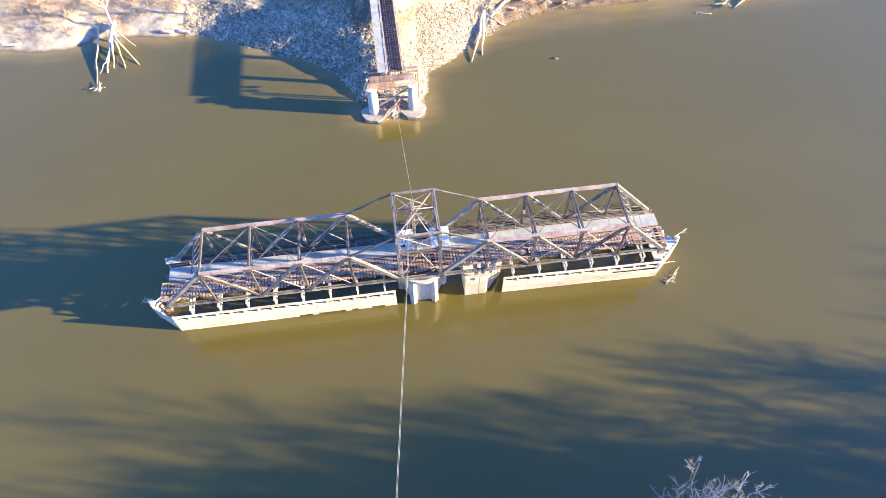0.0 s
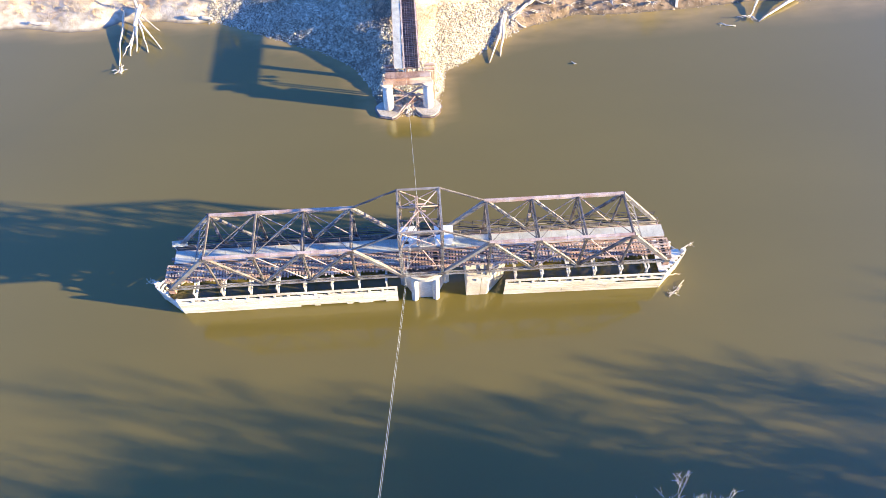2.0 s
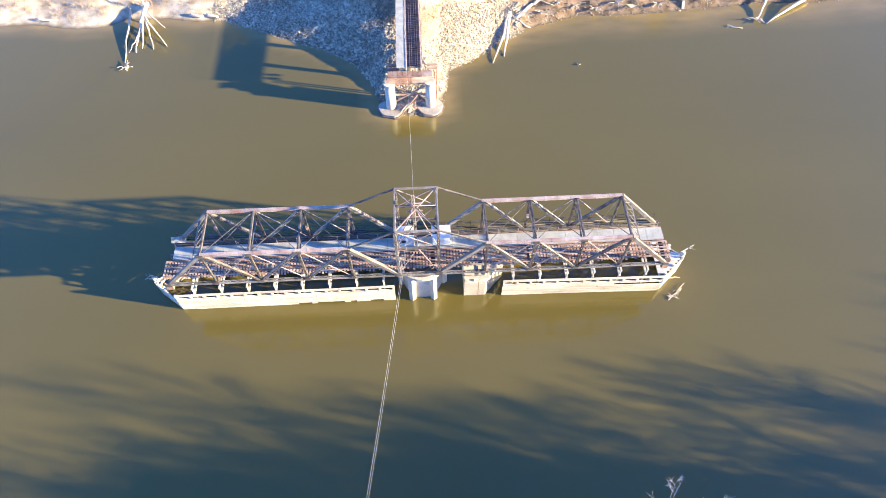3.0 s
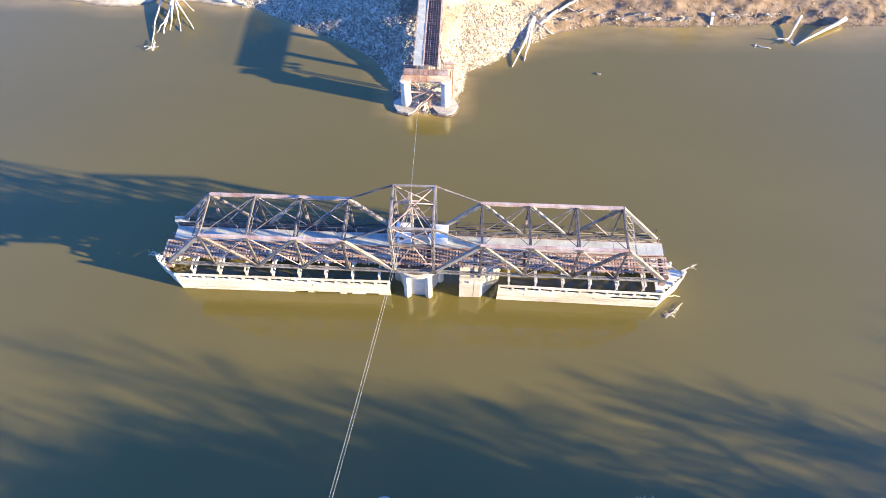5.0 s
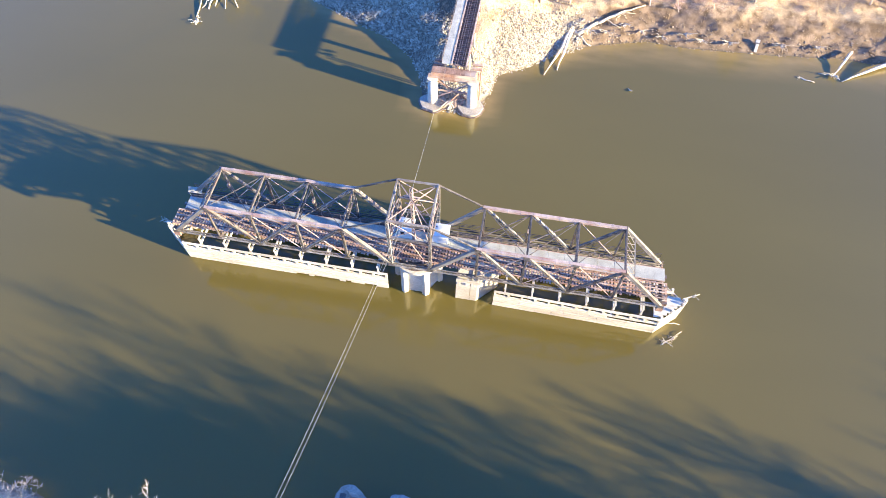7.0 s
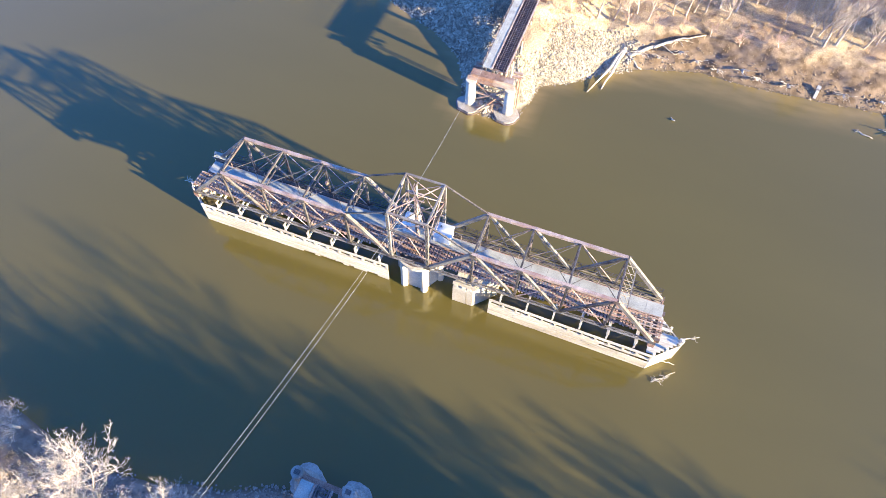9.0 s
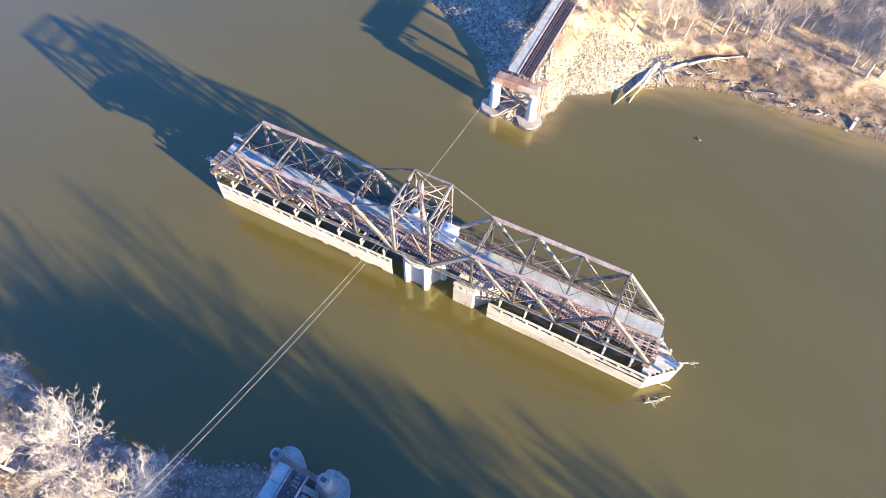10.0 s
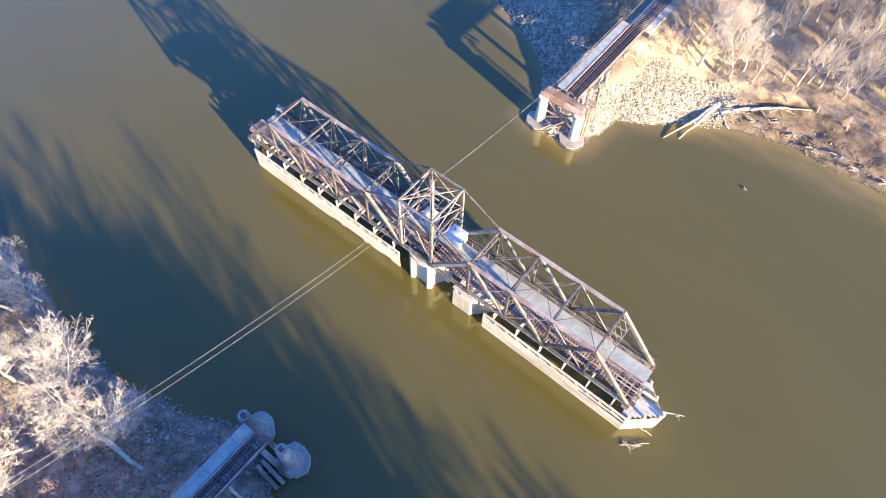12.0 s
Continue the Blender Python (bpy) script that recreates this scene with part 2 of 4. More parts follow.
def height(X, Y):
    X, Y = np.asarray(X, float), np.asarray(Y, float)
    fx, fy = zip(*FAR)
    nx, ny = zip(*NEAR)
    df = shore_distance(X, Y, FAR) * np.where(Y > np.interp(X, fx, fy), 1, -1)
    dn = shore_distance(X, Y, NEAR) * np.where(Y < np.interp(X, nx, ny), 1, -1)
    # far bank: beach on the one side, cut mud bank on the other
    cut = np.clip((X - 14) / 8, 0, 1)
    beach = np.interp(df, [-40, -6, 0, 3, 6, 8, 30, 200], [-6, -1.6, 0, 0.7, 1.1, 2.5, 4.2, 6])
    mud = np.interp(df, [-40, -6, 0, 1.5, 5.5, 7, 9, 30, 200], [-6, -1.6, 0, 0.9, 2.1, 2.6, 3.9, 4.8, 7])
    zf = beach * (1 - cut) + mud * cut
    emb = 8.15 - np.clip(X - 2.8, 0, None) * 0.42 - np.clip(-3.4 - X, 0, None) * 0.28 - np.clip(60.5 - Y, 0, None) * 0.36
    emb = np.where(df > 0, np.minimum(emb, df * 0.75 + 0.15), -9)
    zf = np.maximum(zf, emb)
    zn = np.interp(dn, [-40, -6, 0, 2, 8, 20, 60, 250], [-6, -1.6, 0, 0.8, 2.2, 4.2, 6, 8])
    embn = 8.6 - np.clip(np.abs(X - 1.5) - 3.0, 0, None) * 0.5 - np.clip(Y + 57, 0, None) * 0.5
    zn = np.maximum(zn, np.where(dn > 0, np.minimum(embn, dn * 0.7 + 0.15), -9))
    land = np.maximum(df, dn)
    rough = np.clip(land / 4, 0, 1)
    z = np.where(df > dn, zf, zn)
    z = z + rough * (0.28 * wave(X, Y, 3.1, 1) + 0.16 * wave(X, Y, 1.3, 2) + 0.5 * wave(X, Y, 14, 3)) + np.clip(land * 2, 0, 1) * 0.08 * wave(X, Y, 0.55, 4)
    # slumped lumps on the cut mud bank
    z = z + cut * np.clip(df / 2, 0, 1) * np.clip((11 - df) / 3, 0, 1) * (0.2 * wave(X, Y, 0.8, 6) + 0.12 * wave(X, Y, 2.1, 7))
    return z


def axis_steps(stops):
    out = []
    for (a, s), (b, _) in zip(stops, stops[1:]):
        n = max(1, round((b - a) / s))
        out += [a + (b - a) * k / n for k in range(n)]
    return np.array(out + [stops[-1][0]])


gx = axis_steps([(-1500, 250), (-400, 40), (-110, 1.6), (-75, 0.8), (100, 3), (200, 40), (400, 250), (1500, 0)])
gy = axis_steps([(-1500, 250), (-200, 20), (-72, 0.9), (-33, 6), (32, 0.75), (95, 2.0), (140, 25), (300, 250), (1500, 0)])
GX, GY = np.meshgrid(gx, gy)
GZ = height(GX, GY)
ground_me = bpy.data.meshes.new("ground")
nx_, ny_ = len(gx), len(gy)
ground_me.from_pydata(np.stack([GX.ravel(), GY.ravel(), GZ.ravel()], 1).tolist(), [],
                      [(j * nx_ + i, j * nx_ + i + 1, (j + 1) * nx_ + i + 1, (j + 1) * nx_ + i) for j in range(ny_ - 1) for i in range(nx_ - 1)])
ground_me.polygons.foreach_set("use_smooth", [True] * len(ground_me.polygons))


def ground_material():
    """Sand and mud by the water, dry grass and leaf litter above, by height and two noises."""
    m = bpy.data.materials.new("bank_soil")
    m.use_nodes = True
    N, L = m.node_tree.nodes, m.node_tree.links
    b = N["Principled BSDF"]
    geo = N.new("ShaderNodeNewGeometry")
    sep = N.new("ShaderNodeSeparateXYZ")
    L.new(geo.outputs["Position"], sep.inputs[0])

    def noise_node(s, d=5):
        n = N.new("ShaderNodeTexNoise")
        n.inputs["Scale"].default_value, n.inputs["Detail"].default_value = s, d
        L.new(geo.outputs["Position"], n.inputs["Vector"])
        return n.outputs[0]

    def mixed(f, a, c):
        x = N.new("ShaderNodeMix")
        x.data_type = "RGBA"
        if isinstance(f, float):
            x.inputs[0].default_value = f
        else:
            L.new(f, x.inputs[0])
        for i, q in ((6, a), (7, c)):
            if isinstance(q, tuple):
                x.inputs[i].default_value = (*q, 1)
            else:
                L.new(q, x.inputs[i])
        return x.outputs[2]

    def ranged(v, lo, hi):
        r = N.new("ShaderNodeMapRange")
        r.inputs[1].default_value, r.inputs[2].default_value = lo, hi
        L.new(v, r.inputs[0])
        return r.outputs[0]

    n_big, n_mid, n_fine = noise_node(0.09), noise_node(0.6), noise_node(4.0)
    sand = mixed(ranged(n_mid, 0.35, 0.65), (0.37, 0.31, 0.23), (0.6, 0.525, 0.415))
    mud = mixed(ranged(n_mid, 0.35, 0.65), (0.13, 0.092, 0.06), (0.29, 0.215, 0.15))
    # dark soil between the stones, with the west slope's shade put into its colour
    shaded_scree = mixed(ranged(n_fine, 0.35, 0.65), (0.12, 0.1, 0.08), (0.24, 0.2, 0.16))
    woods = mixed(ranged(n_fine, 0.35, 0.65), (0.29, 0.2, 0.135), (0.54, 0.405, 0.275))
    grass = mixed(ranged(n_fine, 0.35, 0.65), (0.42, 0.32, 0.19), (0.7, 0.575, 0.38))
    litter = mixed(ranged(n_fine, 0.35, 0.65), (0.31, 0.215, 0.145), (0.56, 0.43, 0.31))
    east = ranged(sep.outputs[0], 14, 26)
    near = ranged(sep.outputs[1], 10, -10)
    # mask of the west slope, where the ground is painted darker for its shade
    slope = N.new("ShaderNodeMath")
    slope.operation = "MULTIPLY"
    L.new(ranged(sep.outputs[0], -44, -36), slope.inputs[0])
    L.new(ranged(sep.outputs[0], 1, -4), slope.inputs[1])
    low = mixed(near, mixed(slope.outputs[0], mixed(east, sand, mud), shaded_scree), mixed(ranged(n_mid, 0.35, 0.65), (0.17, 0.135, 0.11), (0.32, 0.26, 0.21)))
    wob = N.new("ShaderNodeMath")
    wob.operation = "MULTIPLY_ADD"
    wob.inputs[1].default_value, wob.inputs[2].default_value = 2.2, -1.1
    L.new(n_mid, wob.inputs[0])
    hgt = N.new("ShaderNodeMath")
    hgt.operation = "ADD"
    L.new(sep.outputs[2], hgt.inputs[0])
    L.new(wob.outputs[0], hgt.inputs[1])
    high = mixed(near, mixed(slope.outputs[0], mixed(ranged(sep.outputs[0], 20, 30), mixed(ranged(n_big, 0.42, 0.58), grass, litter), mixed(ranged(n_big, 0.4, 0.7), woods, grass)), mixed(ranged(n_mid, 0.5, 0.7), shaded_scree, litter)), mixed(ranged(n_mid, 0.35, 0.65), (0.26, 0.175, 0.135), (0.48, 0.345, 0.275)))
    raised = N.new("ShaderNodeMath")
    raised.operation = "MULTIPLY_ADD"
    raised.inputs[1].default_value = -1.4
    L.new(east, raised.inputs[0])
    L.new(hgt.outputs[0], raised.inputs[2])
    col = mixed(ranged(raised.outputs[0], 1.5, 2.5), low, high)
    wet = ranged(sep.outputs[2], 0.0, 0.28)
    col = mixed(wet, (0.13, 0.105, 0.075), col)
    L.new(col, b.inputs["Base Color"])
    b.inputs["Roughness"].default_value = 0.95
    b.inputs["Specular IOR Level"].default_value = 0.15
    bp = N.new("ShaderNodeBump")
    bp.inputs["Strength"].default_value, bp.inputs["Distance"].default_value = 0.7, 0.2
    L.new(n_fine, bp.inputs["Height"])
    L.new(bp.outputs[0], b.inputs["Normal"])
    return m


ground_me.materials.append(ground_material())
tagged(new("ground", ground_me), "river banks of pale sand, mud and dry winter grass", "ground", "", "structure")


# ---- the river ----
def water_material():
    """Silty water: its own mud colour, paler in the shallows, under a sky reflection broken by small ripples."""
    m = bpy.data.materials.new("silty_water")
    m.use_nodes = True
    N, L = m.node_tree.nodes, m.node_tree.links
    b = N["Principled BSDF"]
    geo = N.new("ShaderNodeNewGeometry")
    at = N.new("ShaderNodeAttribute")
    at.attribute_name = "shallow"
    n1, n2, n3 = (N.new("ShaderNodeTexNoise") for _ in range(3))
    mp = N.new("ShaderNodeMapping")
    mp.inputs["Scale"].default_value = (0.5, 1.4, 1)
    L.new(geo.outputs["Position"], mp.inputs["Vector"])
    for n, s, d in ((n1, 0.03, 4), (n2, 1.6, 4), (n3, 0.25, 5)):
        n.inputs["Scale"].default_value, n.inputs["Detail"].default_value = s, d
        L.new(mp.outputs[0], n.inputs["Vector"])
    deep = N.new("ShaderNodeMix")
    deep.data_type = "RGBA"
    deep.inputs[6].default_value, deep.inputs[7].default_value = (*WATER_A, 1), (*WATER_B, 1)
    L.new(n1.outputs[0], deep.inputs[0])
    sh = N.new("ShaderNodeMath")
    sh.operation = "MULTIPLY"
    L.new(at.outputs["Fac"], sh.inputs[0])
    r3 = N.new("ShaderNodeMapRange")
    r3.inputs[1].default_value, r3.inputs[2].default_value, r3.inputs[3].default_value = 0.3, 0.7, 0.35
    L.new(n3.outputs[0], r3.inputs[0])
    L.new(r3.outputs[0], sh.inputs[1])
    edge = N.new("ShaderNodeMix")
    edge.data_type = "RGBA"
    edge.inputs[7].default_value = (0.28, 0.2, 0.07, 1)
    L.new(sh.outputs[0], edge.inputs[0])
    L.new(deep.outputs[2], edge.inputs[6])
    L.new(edge.outputs[2], b.inputs["Base Color"])
    b.inputs["Roughness"].default_value = 0.12
    b.inputs["IOR"].default_value = 1.64
    bp = N.new("ShaderNodeBump")
    bp.inputs["Strength"].default_value, bp.inputs["Distance"].default_value = 0.12, 0.05
    L.new(n2.outputs[0], bp.inputs["Height"])
    L.new(bp.outputs[0], b.inputs["Normal"])
    return m


WATER_A, WATER_B = (0.095, 0.078, 0.017), (0.125, 0.102, 0.023)
wx = axis_steps([(-1500, 300), (-300, 30), (-120, 3), (130, 30), (300, 300), (1500, 0)])
wy = axis_steps([(-60, 2.0), (32, 1.0), (80, 0)])
WX, WY = np.meshgrid(wx, wy)
water_me = bpy.data.meshes.new("water")
water_me.from_pydata(np.stack([WX.ravel(), WY.ravel(), 0 * WX.ravel()], 1).tolist(), [],
                     [(j * len(wx) + i, j * len(wx) + i + 1, (j + 1) * len(wx) + i + 1, (j + 1) * len(wx) + i) for j in range(len(wy) - 1) for i in range(len(wx) - 1)])
shallow = water_me.attributes.new("shallow", "FLOAT", "POINT")
shallow.data.foreach_set("value", np.clip(1 - shore_distance(WX, WY, FAR).ravel() / (4.0 + 4.5 * np.clip((WX.ravel() - 15) / 20, 0, 1)), 0, 1).astype(np.float32))
water_me.materials.append(water_material())
tagged(new("water", water_me), "calm olive-brown silty river water", "river", "", "structure")


# ---- the swing span ----
NODE = [2.88, 9.58, 16.2, 22.85, 29.35, 36.2]      # panel points out from the pivot
ZL, ZU, ZT, HALF = 8.73, 16.45, 20.1, 3.5          # bottom chord, top chord, tower top, half the width
bridge = thing("swing_bridge", (0, 0, 7.0), "rusty steel truss railway swing bridge turned open on its pier", "bridge")


def member(name, a, b, w, h, kind="laced", material=None, up=(0, 1, 0), label=""):
    g = Geo()
    if kind == "laced":
        laced(g, a, b, w, h, up=up)
    elif kind == "box":
        g.beam(a, b, w, h, up)
        d = (Vector(b) - Vector(a)).normalized()
        n = int((Vector(b) - Vector(a)).length / 1.7)
        for k in range(1, n):                          # batten plates stand proud of the plates
            p = Vector(a).lerp(Vector(b), k / n)
            g.beam(p - d * 0.14, p + d * 0.14, w + 0.03, h + 0.03, up)
    elif kind == "open":                               # two broad channels with lacing between
        laced(g, a, b, w, h, bar=0.19, step=0.55, up=up)
    else:
        g.beam(a, b, w, h, up)
    return part(name, g, material or M_STEEL, bridge, label)


def gusset(at, w, h, side):
    g = Geo()
    x, y, z = at
    g.prism([(x - w / 2, y + side * 0.24), (x + w / 2, y + side * 0.24), (x + w / 2, y + side * 0.28), (x - w / 2, y + side * 0.28)], z - h / 2, z + h / 2)
    return part("gusset_plate", g, M_STEEL, bridge)


for sy in (-1, 1):
    y = HALF * sy
    T0, T1 = (-NODE[0], y, ZT), (NODE[0], y, ZT)
    member("tower_strut", T0, T1, 0.24, 0.26, "laced", M_STEEL_MID)
    member("bottom_chord", (-NODE[0], y, ZL), (NODE[0], y, ZL), 0.5, 0.36, "laced", M_STEEL_GREY, up=(0, 0, 1))
    for sx in (-1, 1):
        X = [sx * n for n in NODE]
        U = lambda k: (X[k], y, ZU)
        Lo = lambda k: (X[k], y, ZL)
        member("top_chord", (X[1] - sx * 0.3, y, ZU), U(4), 0.44, 0.42, "box", M_STEEL_PALE, label="top chord of faded pinkish-grey paint")
        member("end_post", U(4), Lo(5), 0.44, 0.5, "open", M_STEEL_MID, up=(sx * 0.75, 0, 0.66))
        member("tower_post", Lo(0), (X[0], y, ZT), 0.42, 0.36, "laced", M_STEEL_GREY)
        member("tower_tie", (X[0], y, ZT), U(1), 0.24, 0.18, "laced", M_STEEL)
        member("main_diagonal", U(1), Lo(0), 0.46, 0.52, "open", M_STEEL_MID, up=(-sx * 0.75, 0, 0.66))
        for k in range(5):
            member("bottom_chord", Lo(k), Lo(k + 1), 0.46, 0.34, "laced", M_STEEL_GREY, up=(0, 0, 1))
        for k in (1, 2, 3, 4):
            member("hanger" if k == 4 else "vertical_post", U(k), Lo(k), 0.34 if k < 4 else 0.24, 0.26, "laced")
        member("diagonal", U(1), Lo(2), 0.42, 0.34, "laced", M_STEEL_GREY)
        member("diagonal", U(2), Lo(3), 0.42, 0.34, "laced", M_STEEL_GREY)
        member("diagonal", U(4), Lo(3), 0.42, 0.34, "laced")
        member("counter_rod", Lo(1), U(2), 0.1, 0.1, "rod", M_STEEL_PALE)
        member("counter_rod", Lo(2), U(3), 0.1, 0.1, "rod", M_STEEL_PALE)
        member("counter_rod", Lo(4), U(3), 0.1, 0.1, "rod", M_STEEL_PALE)
        for k in (1, 2, 3, 4):
            gusset((X[k], y, ZU - 0.12), 0.9, 0.6, sy)
            gusset((X[k], y, ZL + 0.12), 0.8, 0.6, sy)
        gusset((X[5], y, ZL + 0.15), 0.8, 0.7, sy)
        gusset((X[0], y, ZL + 0.2), 1.0, 0.8, sy)

for sx in (-1, 1):
    X = [sx * n for n in NODE]
    for k in (1, 2, 3, 4):                                   # top struts with sway bracing
        member("top_strut", (X[k], -HALF, ZU), (X[k], HALF, ZU), 0.26, 0.3, "laced", up=(0, 0, 1))
        if k in (1, 4):
            g = Geo()
            for i in range(6):
                ya, yb = -HALF + i * 7 / 6, -HALF + (i + 1) * 7 / 6
                dz = 1.9
                xo = sx * (dz / (ZU - ZL) * (NODE[5] - NODE[4])) if k == 4 else 0
                pa, pb = (X[k], ya, ZU - 0.1), (X[k] + xo, yb, ZU - dz)
                qa, qb = (X[k] + xo, ya, ZU - dz), (X[k], yb, ZU - 0.1)
                g.beam(pa, pb, 0.065, 0.065).beam(qa, qb, 0.065, 0.065)
            g.beam((X[k] + xo, -HALF, ZU - dz), (X[k] + xo, HALF, ZU - dz), 0.16, 0.16)
            part("portal_lattice", g, M_STEEL_MID, bridge, "zigzag portal bracing")
        else:
            g = Geo().beam((X[k], -HALF, ZU - 1.2), (X[k], HALF, ZU - 1.2), 0.12, 0.12)
            for ya, yb in ((-HALF, 0), (HALF, 0)):
                g.beam((X[k], ya, ZU - 2.2), (X[k], yb, ZU - 1.2), 0.1, 0.1)
            part("sway_brace", g, M_STEEL, bridge)
    for k in (1, 2, 3):
        member("lateral_rod", (X[k], -HALF, ZU), (X[k + 1], HALF, ZU), 0.08, 0.08, "rod", up=(0, 0, 1))
        member("lateral_rod", (X[k], HALF, ZU), (X[k + 1], -HALF, ZU), 0.08, 0.08, "rod", up=(0, 0, 1))
    for k in range(6):
        member("floor_beam", (X[k], -HALF, ZL - 0.1), (X[k], HALF, ZL - 0.1), 0.3, 0.7, "box", up=(0, 0, 1))
    # tower cross frames
    member("tower_strut", (X[0], -HALF, ZT), (X[0], HALF, ZT), 0.26, 0.26, "laced", M_STEEL_MID, up=(0, 0, 1))
    member("tower_strut", (X[0], -HALF, ZT - 4.2), (X[0], HALF, ZT - 4.2), 0.34, 0.34, "laced", up=(0, 0, 1))
    for a, b in ((-1, 1), (1, -1)):
        member("tower_brace", (X[0], a * HALF, ZT - 4.2), (X[0], b * HALF, ZT), 0.12, 0.12, "rod", M_STEEL_PALE, up=(0, 0, 1))
        member("tower_brace", (X[0], a * HALF, ZT - 4.2), (X[0], b * HALF * 0.1, ZT - 6.4), 0.12, 0.12, "rod", M_STEEL_PALE, up=(0, 0, 1))
for sy in (-1, 1):
    for a, b in ((-1, 1), (1, -1)):
        member("tower_brace", (a * NODE[0], sy * HALF, ZT - 4.2), (b * NODE[0], sy * HALF, ZT), 0.09, 0.09, "rod", M_STEEL_PALE)
    member("tower_strut", (-NODE[0], sy * HALF, ZT - 4.2), (NODE[0], sy * HALF, ZT - 4.2), 0.3, 0.3, "laced")
    member("tower_brace", (-NODE[0], sy * HALF, ZT), (NODE[0], -sy * HALF, ZT), 0.12, 0.12, "rod", M_STEEL_PALE, up=(0, 0, 1))

# cable mast in the middle of the tower
g = Geo()
laced(g, (-0.3, 0.6, ZL + 0.5), (-0.3, 0.6, ZT + 2.2), 0.42, 0.42)
mast = part("cable_mast", g, M_STEEL_PALE, bridge, "upright cable mast within the tower")
for z in (ZT + 0.5, 18.9, 17.4):
    part("crossarm", Geo().beam((-1.3, 0.6, z), (0.9, 0.6, z), 0.14, 0.14), M_STEEL_PALE, mast)
for a, b in (((-0.3, 0.6, ZT), (-NODE[0], HALF, ZT)), ((-0.3, 0.6, ZT), (NODE[0], -HALF, ZT)), ((-0.3, 0.6, ZT - 4.2), (NODE[0], HALF, ZT - 4.2)), ((-0.3, 0.6, ZT - 4.2), (-NODE[0], -HALF, ZT - 4.2))):
    member("mast_brace", a, b, 0.12, 0.12, "rod", up=(0, 0, 1))

for sy in (-1, 1):                                           # knee braces and inner frames of the tower
    for sx in (-1, 1):
        member("tower_brace", (sx * NODE[0], sy * HALF, ZT - 4.2), (-0.3, 0.6, ZT), 0.1, 0.1, "rod", M_STEEL_PALE, up=(0, 0, 1))
        member("tower_brace", (sx * NODE[0], sy * HALF, ZT - 7.5), (sx * NODE[0], sy * 1.2, ZT - 4.2), 0.12, 0.12, "rod", M_STEEL_PALE, up=(1, 0, 0))
        member("tower_brace", (sx * NODE[0], sy * HALF, ZL + 0.3), (0, sy * HALF, ZT - 4.2), 0.09, 0.09, "rod", M_STEEL_PALE)
    member("tower_strut", (-NODE[0], sy * 1.2, ZT - 4.2), (NODE[0], sy * 1.2, ZT - 4.2), 0.2, 0.2, "rod")
    member("ladder_rail", (-NODE[0] + 0.35, sy * (HALF - 0.4), ZL + 0.6), (-NODE[0] + 0.35, sy * (HALF - 0.4), ZT), 0.06, 0.06, "rod", M_STEEL_PALE)

# floor: stringers, ties, rails, walkway
for y in (-2.2, -0.7, 0.6, 2.1):
    part("stringer", Geo().beam((-36.2, y, ZL + 0.12), (36.2, y, ZL + 0.12), 0.22, 0.5), M_STEEL, bridge)
rng = random.Random(4)
tie_me = Geo().box(-0.135, 0.135, -1.45, 1.45, -0.12, 0.12).mesh("tie", M_TIE)
k = 0
x = -37.0
while x < 37.0:
    piece("tie", tie_me, (x, -1.38 + rng.uniform(-0.1, 0.1), 9.21 + rng.uniform(-0.02, 0.03)), bridge, rng.uniform(-0.03, 0.03), (1, rng.choice((1, 1, 1, 1.06, 0.95)), 1))
    x += 0.46 if rng.random() < 0.95 else 0.9
for y, w in ((-2.1, 0.09), (-0.66, 0.09)):
    part("rail", Geo().beam((-37.1, y, 9.42), (37.1, y, 9.42), w, 0.17), M_RAIL, bridge)
for y in (-2.62, -1.66, -1.1, -0.12):
    xx = -37.0
    while xx < 36.5:
        l = min(rng.uniform(4, 7.5), 37 - xx)
        if rng.random() < 0.86:
            o = rng.uniform(-0.05, 0.05)
            part("guard_timber", Geo().beam((xx, y + o, 9.4), (xx + l - 0.06, y + o + rng.uniform(-0.05, 0.05), 9.4), 0.17, 0.13), M_BEAM, bridge)
        xx += l
slab = Geo().box(-1.2, 1.2, -1.02, 1.02, -0.06, 0.06).mesh("walkway_panel", M_WALK)
for i in range(30):
    piece("walkway_panel", slab, (-34.9 + i * 2.425, 1.26, 9.45 + rng.uniform(-0.015, 0.015)), bridge, rng.uniform(-0.006, 0.006))
g = Geo()
for yy in (2.31, 0.2):
    g.beam((-36.1, yy, 9.44), (36.6, yy, 9.44), 0.1, 0.2)
part("walkway_kerb", g, M_STEEL_PALE, bridge)
for i in range(25):
    xx = -36 + i * 3.0
    if -3.5 < xx < 5.2:
        continue
    part("railing_post", Geo().beam((xx, 2.42, 9.3), (xx, 2.42, 10.55), 0.08, 0.08), M_STEEL_PALE, bridge)
for z in (10.05, 10.5):
    for xa, xb in ((-36.4, -3.0), (5.0, 36.4)):
        part("handrail", Geo().beam((xa, 2.42, z), (xb, 2.42, z), 0.055, 0.055), M_STEEL, bridge)
for y, z, r in ((2.7, 9.2, 0.11), (2.98, 9.2, 0.09), (2.98, 9.46, 0.06), (3.92, 9.1, 0.1), (4.2, 9.1, 0.07)):
    part("pipe", Geo().tube([(-36, y, z), (36, y, z)], [r, r], 8), M_STEEL_DARK, bridge, "long dark conduit pipe beside the walkway", True)
for i in range(37):
    part("outer_post", Geo().beam((-36 + i * 2.0, 4.3, 8.7), (-36 + i * 2.0, 4.3, 10.3), 0.06, 0.06), M_STEEL_DARK, bridge)
